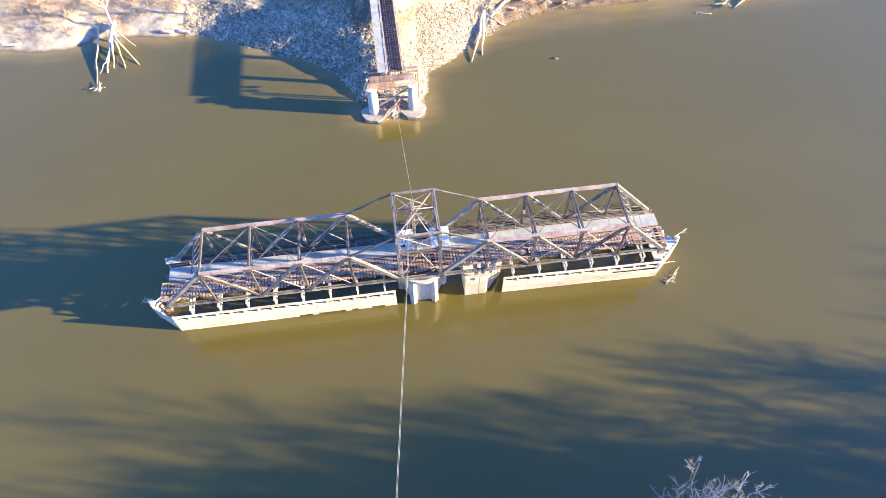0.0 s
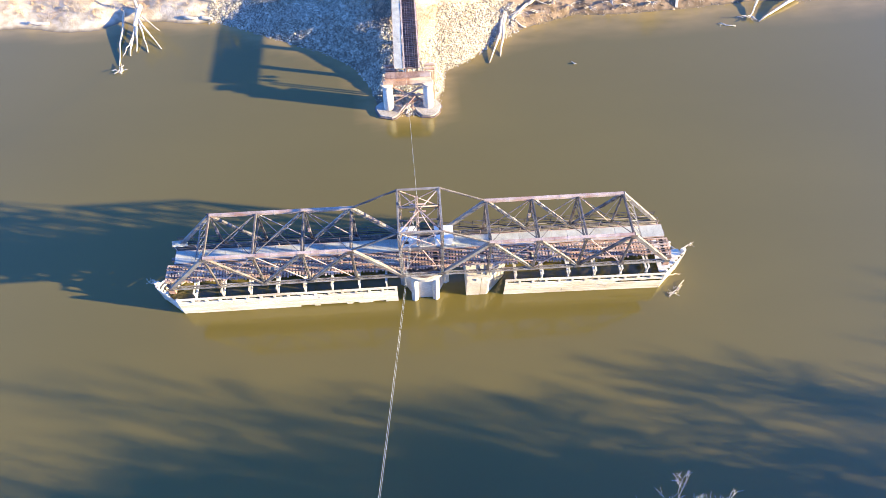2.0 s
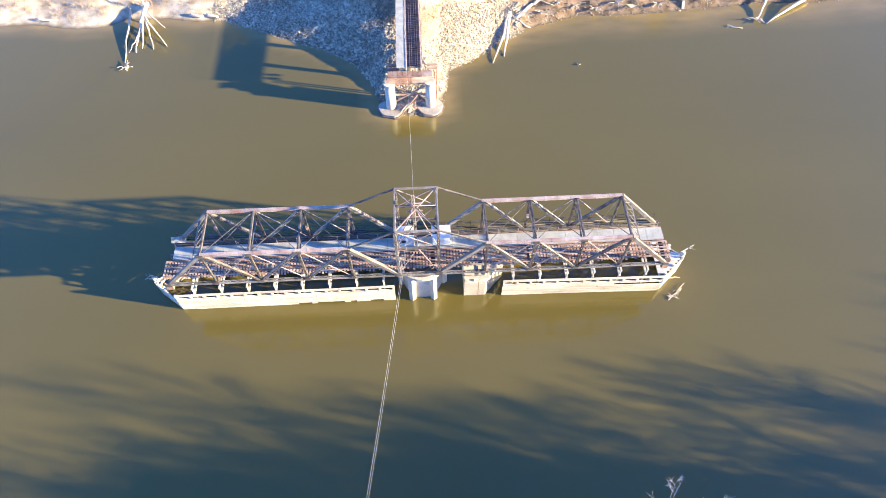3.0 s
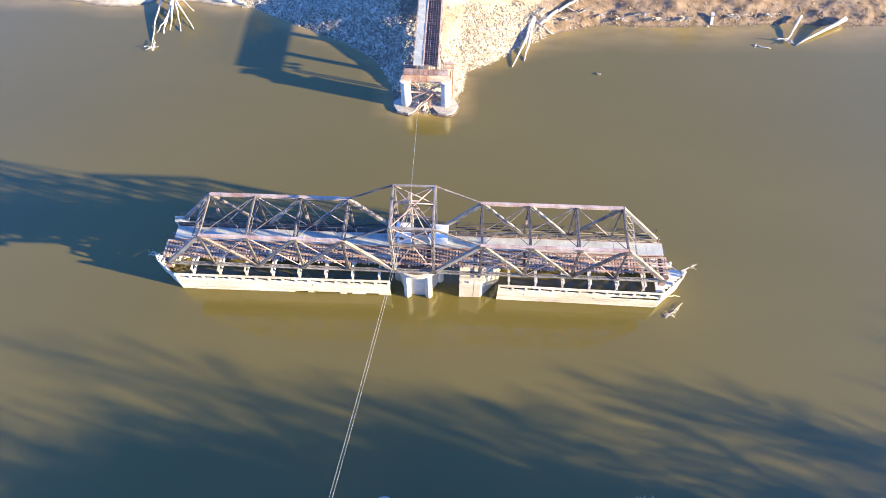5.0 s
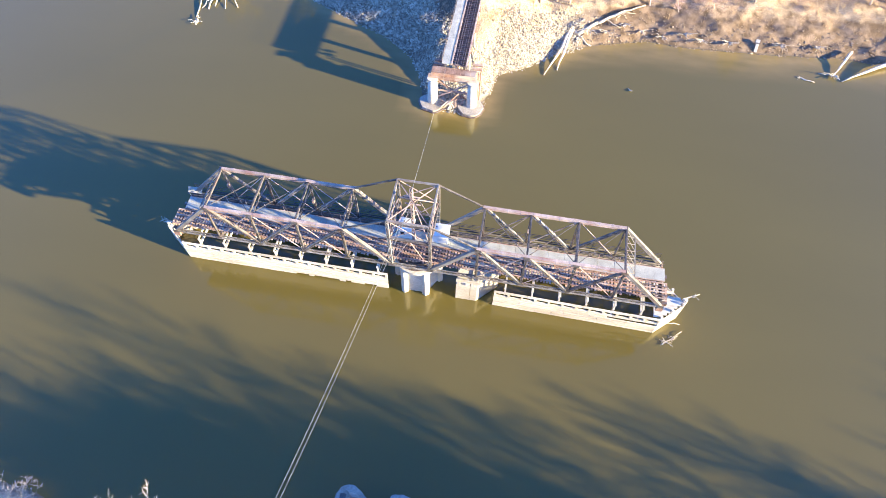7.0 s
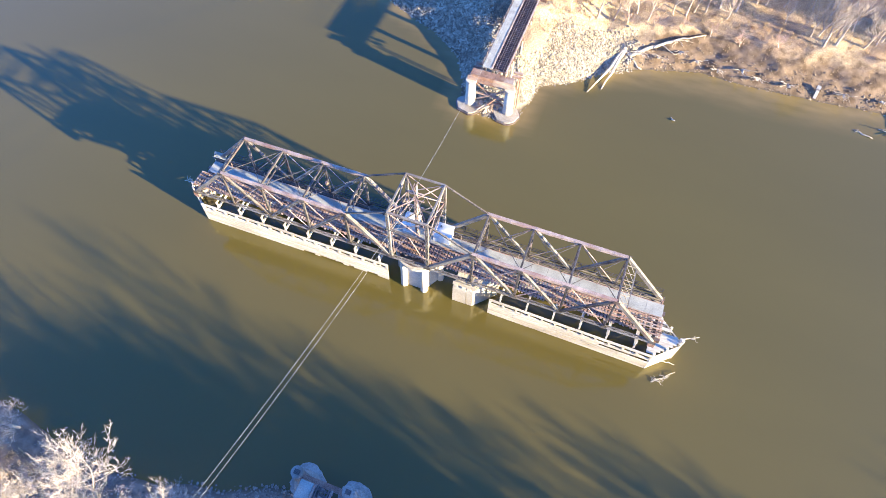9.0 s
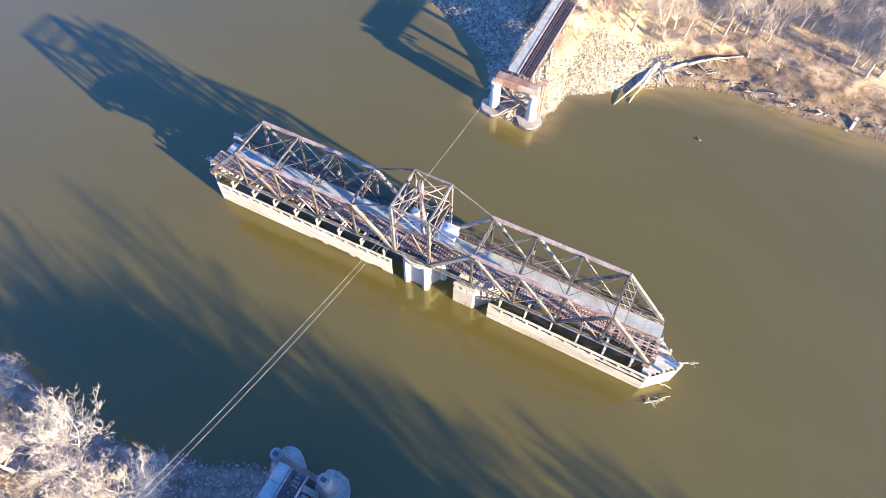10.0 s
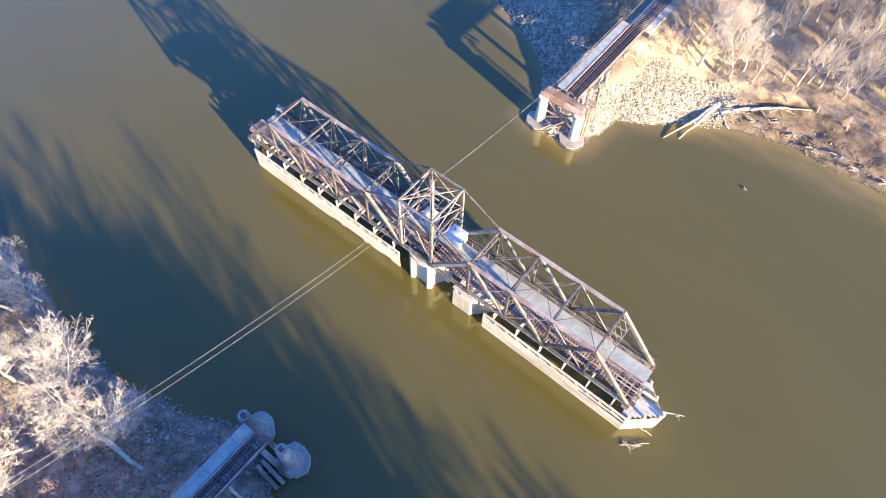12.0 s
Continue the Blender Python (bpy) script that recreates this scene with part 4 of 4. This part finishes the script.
# ---- bare winter trees ----
def grow(seed, h, spread, levels, forks, lean=0.0, thin=0.02, sides=4):
    """Trunk and limbs in one list of shapes, twigs in another. Tapering, forking, bending upwards at the tips."""
    r = random.Random(seed)
    wood, twigs = Geo(), Geo()

    def branch(p, d, length, rad, level):
        n = 4 if level < 2 else 3 if level == 2 else 2
        pts, rads = [p], [rad]
        for i in range(n):
            d = (d + Vector((r.gauss(0, 0.14), r.gauss(0, 0.14), r.gauss(0.05, 0.08)))).normalized()
            p = p + d * length / n
            pts.append(p)
            rads.append(rad * (1 - 0.62 * (i + 1) / n))
        if level < 2:
            wood.tube(pts, rads, 6 if level == 0 else sides, False)
        else:
            twigs.tube(pts, rads, 3, False)
        if level >= levels:
            return
        for k in range(forks[level]):
            t = 1.0 if k == 0 else r.uniform(0.3 if level else 0.42, 0.98)
            i = min(int(t * n), n - 1)
            q = pts[i].lerp(pts[i + 1], t * n - i)
            side = Vector((r.gauss(0, 1), r.gauss(0, 1), r.gauss(0.15, 0.5))).normalized()
            nd = (d * (0.9 if k == 0 else 0.62) + side * (0.35 if k == 0 else spread)).normalized()
            nd = (nd + Vector((0, 0, 0.12))).normalized()
            branch(q, nd, length * (r.uniform(0.5, 0.74) if level < 2 else r.uniform(0.42, 0.6)), max(rads[i + 1] * r.uniform(0.6, 0.85), thin), level + 1)

    branch(Vector((0, 0, -0.3)), Vector((lean, r.uniform(-0.08, 0.08), 1)).normalized(), h * 0.42, h * 0.017 + 0.05, 0)
    return wood, twigs


def tree(name, seed, h, spread, levels, forks, label, lean=0.0, bark=M_BARK, twig=M_TWIG, thin=0.02):
    wood, twigs = grow(seed, h, spread, levels, forks, lean, thin)
    t = thing(name, (0, 0, 0), label, "tree", "bare winter trees")
    part("trunk", wood, bark, t, "", True)
    part("crown", twigs, twig, t, "bare twigs")
    return t


BANK_LABEL = "tall bare pale-barked winter tree on the river bank"
WOOD_LABEL = "slender leafless grey-brown tree in the riverside wood"
big = [tree("bank_tree", s, 21, 0.8, 5, (7, 6, 5, 4, 4), BANK_LABEL, l, thin=0.022) for s, l in ((1, 0.05), (2, -0.06), (3, 0.1))]
tall = [tree("bank_tree", s, 21, 0.75, 4, (5, 5, 5, 4), BANK_LABEL, l, thin=0.05) for s, l in ((11, 0.05), (12, -0.06), (13, 0.0))]
slim = [tree("wood_tree", s, 13, 0.55, 4, (7, 5, 4, 4), WOOD_LABEL, l, M_BARK_GREY, M_TWIG_GREY, 0.017) for s, l in ((5, 0.05), (6, -0.05), (7, 0.0), (8, 0.08))]
used = set()


def stand(kinds, x, y, size, rng):
    src = rng.choice(kinds)
    z = float(height(x, y))
    m = Matrix.Translation((x, y, z)) @ Matrix.Rotation(rng.uniform(0, 6.28), 4, "Z")
    if src.name in used:
        t = copy_thing(src, m)
    else:
        t = src
        t.matrix_basis = m
        used.add(src.name)
    t.scale = (size,) * 3
    return t


rng = random.Random(21)
for x, y, s in ((-22.0, -51, 0.95), (-17.8, -48.8, 0.85), (-27, -49, 0.85), (-15.2, -47.4, 0.58), (-43, -43.5, 0.6), (-50, -42.8, 0.6), (-23, -57, 0.8), (-33, -53, 0.75), (-44, -47, 0.72), (-50, -45, 0.7), (-57, -44.5, 0.75), (-38, -58, 0.8), (-30, -63, 0.85),
                (19.4, -41.0, 1.0), (28.5, -45.4, 1.1), (-62, -52, 0.8), (-16, -63, 0.75), (13, -61, 0.6), (21, -56, 0.6)):
    stand(big, x, y, s, rng)
nx_all, ny_all = zip(*NEAR)
for x_a, x_b, gap_a, gap_b, back_a, back_b, low, tall_s in ((12, 40, 1.3, 2.8, 8, 17, 0.88, 1.12), (40, 60, 1.6, 3.6, 8, 15, 1.1, 1.3), (60, 106, 1.6, 3.6, 3, 24, 1.15, 1.5), (60, 84, 5, 8, 3, 8, 1.45, 1.6), (106, 150, 2.4, 5, 3, 24, 1.1, 1.45), (150, 260, 3, 6.5, 3, 26, 1.1, 1.4)):
    x = x_a
    while x < x_b:
        stand(tall, x, float(np.interp(x, nx_all, ny_all)) - rng.uniform(back_a, back_b), rng.uniform(low, tall_s), rng)
        x += rng.uniform(gap_a, gap_b)
fx_all, fy_all = zip(*FAR)
count = 0
while count < 330:
    x, y = rng.uniform(7, 100), rng.uniform(66, 128)
    edge = float(np.interp(x, fx_all, fy_all))
    if y < edge + 11 or (x < 14 and y < 70):
        continue
    stand(slim, x, y, rng.uniform(0.55, 1.05), rng)
    count += 1
for x, y, s in ((13.1, 66.2, 0.72), (16.9, 73.6, 0.75), (10.8, 70.5, 0.62), (20.5, 71.0, 0.6)):
    stand(big, x, y, s, rng)
for x, y, s in ((23, 69.5, 0.7), (-57.0, 68.6, 1.15), (-41.0, 70.0, 0.9), (-60, 80.5, 1.0), (-35, 82, 0.8), (-70, 84, 0.9), (-88, 80, 0.8), (-20, 80, 0.8), (-28, 90, 0.9), (-48, 86, 0.9), (4.5, 78, 0.9), (-8, 84, 0.9)):
    stand(slim, x, y, s, rng)

# shrubs on the slope beside the trestle
def shrub_kind(seed):
    wood, twigs = grow(seed, 5.0, 0.9, 4, (7, 5, 4, 3), 0.0, 0.016)
    t = thing("shrub", (0, 0, 0), "leafless reddish-tan shrub on the dry bank", "shrub", "shrubs on the banks")
    part("stem", wood, M_BARK_GREY, t, "", True)
    part("crown", twigs, M_SHRUB, t, "reddish bare twigs")
    return t


shrubs = [shrub_kind(s) for s in (61, 62, 63)]
for x, y, s in ((4.6, 60.8, 0.8), (5.6, 62.5, 0.9), (4.3, 57.2, 0.6), (7.5, 64.5, 0.9), (9.5, 63.2, 0.7), (11.8, 64.6, 0.8), (6.2, 66.0, 1.0), (8.6, 67.5, 1.0), (19.0, 67.0, 0.8), (24.5, 68.2, 0.8), (30.5, 69.0, 0.9), (36.0, 70.5, 0.9), (42.0, 70.0, 0.8), (49.0, 71.0, 0.9),
                (-12.5, -55.5, 0.8), (-8.5, -52.0, 0.7), (-14.5, -58.0, 0.9), (-5.5, -57.5, 0.8), (-19.0, -54.5, 0.8), (-24.0, -54.0, 0.9), (5.6, -43.2, 0.6), (6.6, -45.4, 0.7), (7.4, -41.8, 0.5)):
    stand(shrubs, x, y, s, rng)

# ---- riprap ----
ICO = [(0, 0, 1)] + [(0.894 * math.cos(k * 1.2566), 0.894 * math.sin(k * 1.2566), 0.447) for k in range(5)] + [(0.894 * math.cos(k * 1.2566 + 0.6283), 0.894 * math.sin(k * 1.2566 + 0.6283), -0.447) for k in range(5)] + [(0, 0, -1)]
ICO_F = [(0, 1 + k, 1 + (k + 1) % 5) for k in range(5)] + [(1 + k, 6 + k, 1 + (k + 1) % 5) for k in range(5)] + [(6 + k, 6 + (k + 1) % 5, 1 + (k + 1) % 5) for k in range(5)] + [(11, 6 + (k + 1) % 5, 6 + k) for k in range(5)]


def stone(r, size):
    s = (size * r.uniform(0.7, 1.25), size * r.uniform(0.7, 1.25), size * r.uniform(0.38, 0.65))
    turn = Euler((r.uniform(-0.5, 0.5), r.uniform(-0.5, 0.5), r.uniform(0, 6.3))).to_matrix()
    return [turn @ Vector((x * s[0] * r.uniform(0.8, 1.15), y * s[1] * r.uniform(0.8, 1.15), z * s[2] * r.uniform(0.8, 1.1))) for x, y, z in ICO]


def scatter(n, box, seed, keep, size, sink=0.25):
    """Stones over a stretch of bank; keep(x, y, inland) says where they lie."""
    r = random.Random(seed)
    xs = np.array([r.uniform(box[0], box[1]) for _ in range(n)])
    ys = np.array([r.uniform(box[2], box[3]) for _ in range(n)])
    zs = height(xs, ys)
    g = Geo()
    for x, y, z in zip(xs.tolist(), ys.tolist(), zs.tolist()):
        if keep(x, y, z, r):
            s = size * r.choice((0.4, 0.55, 0.7, 0.8, 1.0, 1.0, 1.35))
            g.add([v + Vector((x, y, z + s * sink)) for v in stone(r, s)], ICO_F)
    return g


def on_point(x, y, z, r):
    if z < -0.25 or y < 41.5 and r.random() < (0.5 if abs(x + 0.7) < 2.6 and y > 35.6 else 0.93) or abs(x + 0.2) < 2.6 and y > 52:
        return False
    reach = 13 if x < 0 else 7.5
    edge = float(np.interp(x, fx_all, fy_all))
    d = y - edge
    if x > 21 + r.uniform(-3, 3) or x < -42:
        return False
    return d < reach + 8 * max(0, 1 - abs(x) / 16) + r.uniform(-2, 3)


rip = scatter(74000, (-42, 27, 34.5, 76), 31, on_point, 0.22, 0.12)
solid("riprap", rip, M_ROCK, "heaped pale limestone riprap on the bank round the trestle", "rocks", kind="stuff")
solid("shore_stones", scatter(12000, (-34, 14, -66, -36), 32, lambda x, y, z, r: z > -0.25 and (x > -16 or r.random() < 0.25) and abs(x - 1.5) > 1.5 or (z > 0 and y > -41), 0.2), M_STONE, "grey shaded stones on the bank beside the trestle", "rocks", kind="stuff")
solid("bank_rubble", scatter(4200, (24, 100, 60, 76), 33, lambda x, y, z, r: -0.2 < z < 1.6 + r.uniform(-1.2, 1.0), 0.17), M_CLOD, "broken stones and clods along the mud bank", "rocks", kind="stuff")


# ---- dry grass and scrub ----
def tufts(n, box, seed, keep, tall, spread):
    r = random.Random(seed)
    xs = np.array([r.uniform(box[0], box[1]) for _ in range(n)])
    ys = np.array([r.uniform(box[2], box[3]) for _ in range(n)])
    zs = height(xs, ys)
    g = Geo()
    for x, y, z in zip(xs.tolist(), ys.tolist(), zs.tolist()):
        if not keep(x, y, z, r):
            continue
        for _ in range(7):
            a, l = r.uniform(0, 6.3), tall * r.uniform(0.4, 1.2)
            dx, dy = math.cos(a), math.sin(a)
            w = 0.03 + 0.02 * r.random()
            bx, by = x + r.gauss(0, 0.25), y + r.gauss(0, 0.25)
            e = spread * r.uniform(0.3, 1.0) * l
            g.add([(bx - dy * w, by + dx * w, z - 0.05), (bx + dy * w, by - dx * w, z - 0.05), (bx + dx * e, by + dy * e, z + l)], [(0, 1, 2)])
    return g


def far_grass(x, y, z, r):
    edge = float(np.interp(x, fx_all, fy_all))
    lim = 12.5 if -42 < x < 27 else 7.5 if x > 0 else 4.0
    if x > 24 and r.random() < 0.45:
        return False
    return y > edge + lim + r.uniform(-3, 3) and abs(x - 0.2) > 3.0


solid("dry_grass", tufts(22000, (-95, 100, 55, 120), 41, far_grass, 0.75, 0.8), M_BRUSH, "straw-coloured dry grass and scrub on the far bank", "grass", kind="stuff")
solid("dry_brush", tufts(6000, (-70, 0, -75, -42), 42, lambda x, y, z, r: z > 1.2 and abs(x - 1.5) > 3, 0.7, 0.8), M_BRUSH, "brown dead brush on the shaded bank", "grass", kind="stuff")


# ---- driftwood ----
def drift(name, limbs, label, sides=7):
    o = limbs[0][0]
    t = thing(name, o, label, "driftwood")
    r = random.Random(len(limbs) + int(o[0]))
    for i, (a, b, r0, r1) in enumerate(limbs):
        a, b = Vector(a), Vector(b)
        pts = [a.lerp(b, k / 5) + Vector((r.gauss(0, 0.12), r.gauss(0, 0.12), r.gauss(0, 0.05))) * (0 if k in (0,) else 1) for k in range(6)]
        part("trunk" if i == 0 else "limb", Geo().tube(pts, [r0 + (r1 - r0) * k / 5 for k in range(6)], sides), M_WOOD, t, "", True)
    return t


def fan(origin, n, length, seed, heading=None, wide=3.1, rad=0.05, up=0.3):
    r = random.Random(seed)
    out = []
    for _ in range(n):
        a = r.uniform(0, 6.28) if heading is None else heading + r.uniform(-wide, wide)
        l = length * r.uniform(0.5, 1.1)
        o = Vector(origin)
        out.append((tuple(o), tuple(o + Vector((math.cos(a) * l, math.sin(a) * l, r.uniform(0, up) * l))), rad, rad * 0.35))
    return out


drift("fallen_tree", [((-56.5, 69.5, 1.4), (-56.4, 63.0, 1.5), 0.5, 0.4), ((-56.4, 64, 1.5), (-56.7, 55.8, 0.0), 0.3, 0.12), ((-56.4, 64, 1.6), (-55.2, 57.0, 0.2), 0.28, 0.1), ((-56, 65, 1.6), (-50.8, 57.6, 0.1), 0.26, 0.08),
                      ((-56, 65, 1.5), (-53.2, 56.6, 0.1), 0.22, 0.08), ((-59.9, 68.5, 1.0), (-58.2, 53.0, 0.0), 0.25, 0.1), ((-55.5, 66, 1.5), (-51.8, 62.5, 0.6), 0.2, 0.06), ((-56.6, 60, 1), (-57.8, 55.6, 0.3), 0.14, 0.05)],
      "bleached fallen tree with bare limbs reaching into the river")
drift("snag_root", [((-57.9, 51.2, -0.2), (-57.3, 51.8, 0.5), 0.35, 0.2)] + fan((-57.7, 51.4, 0.25), 7, 1.5, 3, rad=0.09), "pale root snag just out of the water")
drift("fallen_tree", [((20.6, 62.0, 1.7), (16.2, 49.0, 0.1), 0.42, 0.08), ((20.6, 61.5, 1.7), (18.4, 50.8, 0.1), 0.42, 0.1), ((20.6, 61.5, 1.6), (24.7, 58.8, 0.3), 0.28, 0.1), ((20.5, 61.5, 1.5), (22.6, 58.6, 0.3), 0.2, 0.08)] + fan((20.9, 62.4, 1.6), 10, 2.6, 8, rad=0.13),
      "bleached fallen trunks with a torn root plate on the bank")
def on_bank(x, y, up):
    return (x, y, float(height(x, y)) + up)


drift("drift_log", [(on_bank(21.6, 60.6, 0.3), on_bank(25.7, 64.4, 0.3), 0.4, 0.32), (on_bank(25.5, 64.2, 0.3), on_bank(30.0, 67.2, 0.3), 0.32, 0.22), (on_bank(29.8, 67.0, 0.3), on_bank(35.0, 70.2, 0.3), 0.2, 0.08), (on_bank(27.0, 65.4, 0.3), on_bank(29.8, 63.9, 0.2), 0.16, 0.06)]
      + fan(on_bank(24.0, 62.8, 0.3), 11, 2.8, 12, -1.2, 1.6, 0.09, 0.15) + fan(on_bank(29.8, 67.0, 0.3), 11, 3.0, 13, -1.0, 1.6, 0.08, 0.15), "long pale root-tangled trunk along the top of the bank")
drift("drift_log", [((86.0, 65.2, 1.2), (74.5, 57.8, 0.1), 0.5, 0.12), ((76.8, 65.5, 1.3), (73.0, 59.2, 0.2), 0.32, 0.12)] + fan((73.2, 59.4, 0.3), 9, 2.8, 15, -2.3, 1.1, 0.09), "smooth bleached trunk lying from the bank into water")
drift("drift_branch", [((66.2, 57.6, 0.0), (68.8, 56.6, 0.15), 0.16, 0.08)] + fan((66.3, 57.6, 0.05), 3, 0.9, 19, rad=0.05, up=0.1), "small pale branch afloat near the bank")
drift("drift_branch", [((39.0, -5.3, 0.05), (42.0, -2.6, 0.2), 0.1, 0.03)] + fan((39.6, -4.9, 0.1), 10, 1.1, 23, rad=0.045, up=0.2) + fan((40.6, -4.0, 0.12), 7, 0.8, 24, rad=0.04, up=0.2), "tangle of pale branches caught beside the fender")
drift("drift_branch", [((39.5, -1.75, 0.25), (41.8, -1.5, 0.02), 0.09, 0.04)], "bare stick leaning from the fender nose into water")
drift("drift_branch", [((40.9, 0.6, 4.6), (43.6, 2.0, 4.2), 0.1, 0.03)] + fan((42.3, 1.3, 4.4), 4, 0.9, 27, 0.3, 0.8, 0.035), "bare branch lodged on the fender nose")
drift("drift_branch", [((-40.5, 0.2, 4.7), (-41.6, -0.4, 5.0), 0.08, 0.04)] + fan((-40.7, 0.2, 4.8), 5, 1.1, 29, 3.1, 1.2, 0.045, 0.6), "broken sticks caught on the fender nose")
drift("drift_branch", [((33.0, 47.9, 0.0), (33.5, 47.6, 0.3), 0.12, 0.08), ((33.0, 47.9, 0.0), (32.6, 48.3, 0.05), 0.07, 0.04)], "stub of dark wood afloat in the river")
drift("fallen_tree", [((-20.3, -50.4, 3.4), (-8.8, -49.2, 2.7), 0.42, 0.28), ((-17.5, -50.9, 3.0), (-16.6, -48.6, 3.0), 0.14, 0.06)], "pale fallen trunk lying on the shaded bank")
drift("drift_log", [((-79.5, 66.6, 0.6), (-75.0, 66.0, 0.5), 0.3, 0.2)] + fan((-75.4, 66.1, 0.5), 4, 1.4, 33, rad=0.08), "dark drift log on the sandy beach")
drift("drift_log", [((-73.6, 70.2, 1.2), (-66.5, 70.9, 1.2), 0.22, 0.12)] + fan((-70.0, 70.5, 1.2), 4, 1.5, 34, rad=0.07), "grey drift log on the sandy beach")
drift("drift_log", [((-47.0, 66.2, 0.7), (-44.2, 65.6, 0.6), 0.35, 0.3)], "short bleached log at the waterline")
drift("drift_log", [((-43.6, 65.9, 0.7), (-41.0, 65.3, 0.6), 0.4, 0.3)], "short bleached log at the waterline")
slab_t = thing("broken_slab", (58.1, 64.4, 0), "pale broken concrete post leaning on the mud bank", "rubble")
part("stub", Geo().beam((57.95, 63.2, 0.2), (58.1, 64.4, 1.3), 0.55, 0.45), M_CONCRETE, slab_t)
part("cap_stone", Geo().beam((58.05, 64.5, 1.4), (58.25, 65.2, 1.7), 0.75, 0.4), M_CONCRETE, slab_t)
for i, (x, y, h) in enumerate(((27.5, 62.6, 4.4), (31.0, 65.0, 4.9), (34.5, 64.2, 5.2), (39.0, 63.6, 4.6), (43.5, 64.5, 4.9), (47.0, 63.8, 4.4), (52.5, 64.2, 4.8), (63.0, 65.2, 4.6), (70.0, 66.0, 4.9), (23.5, 62.5, 4.2))):
    z = float(height(x, y)) + 0.2
    drift("root_clump", [((x, y, z), (x + 1.2 * math.cos(h), y + 1.2 * math.sin(h), z + 0.3), 0.2, 0.1)] + fan((x, y, z), 9, 2.4, 50 + i, h, 1.3, 0.07, 0.5), "torn bleached roots hanging from the mud bank")
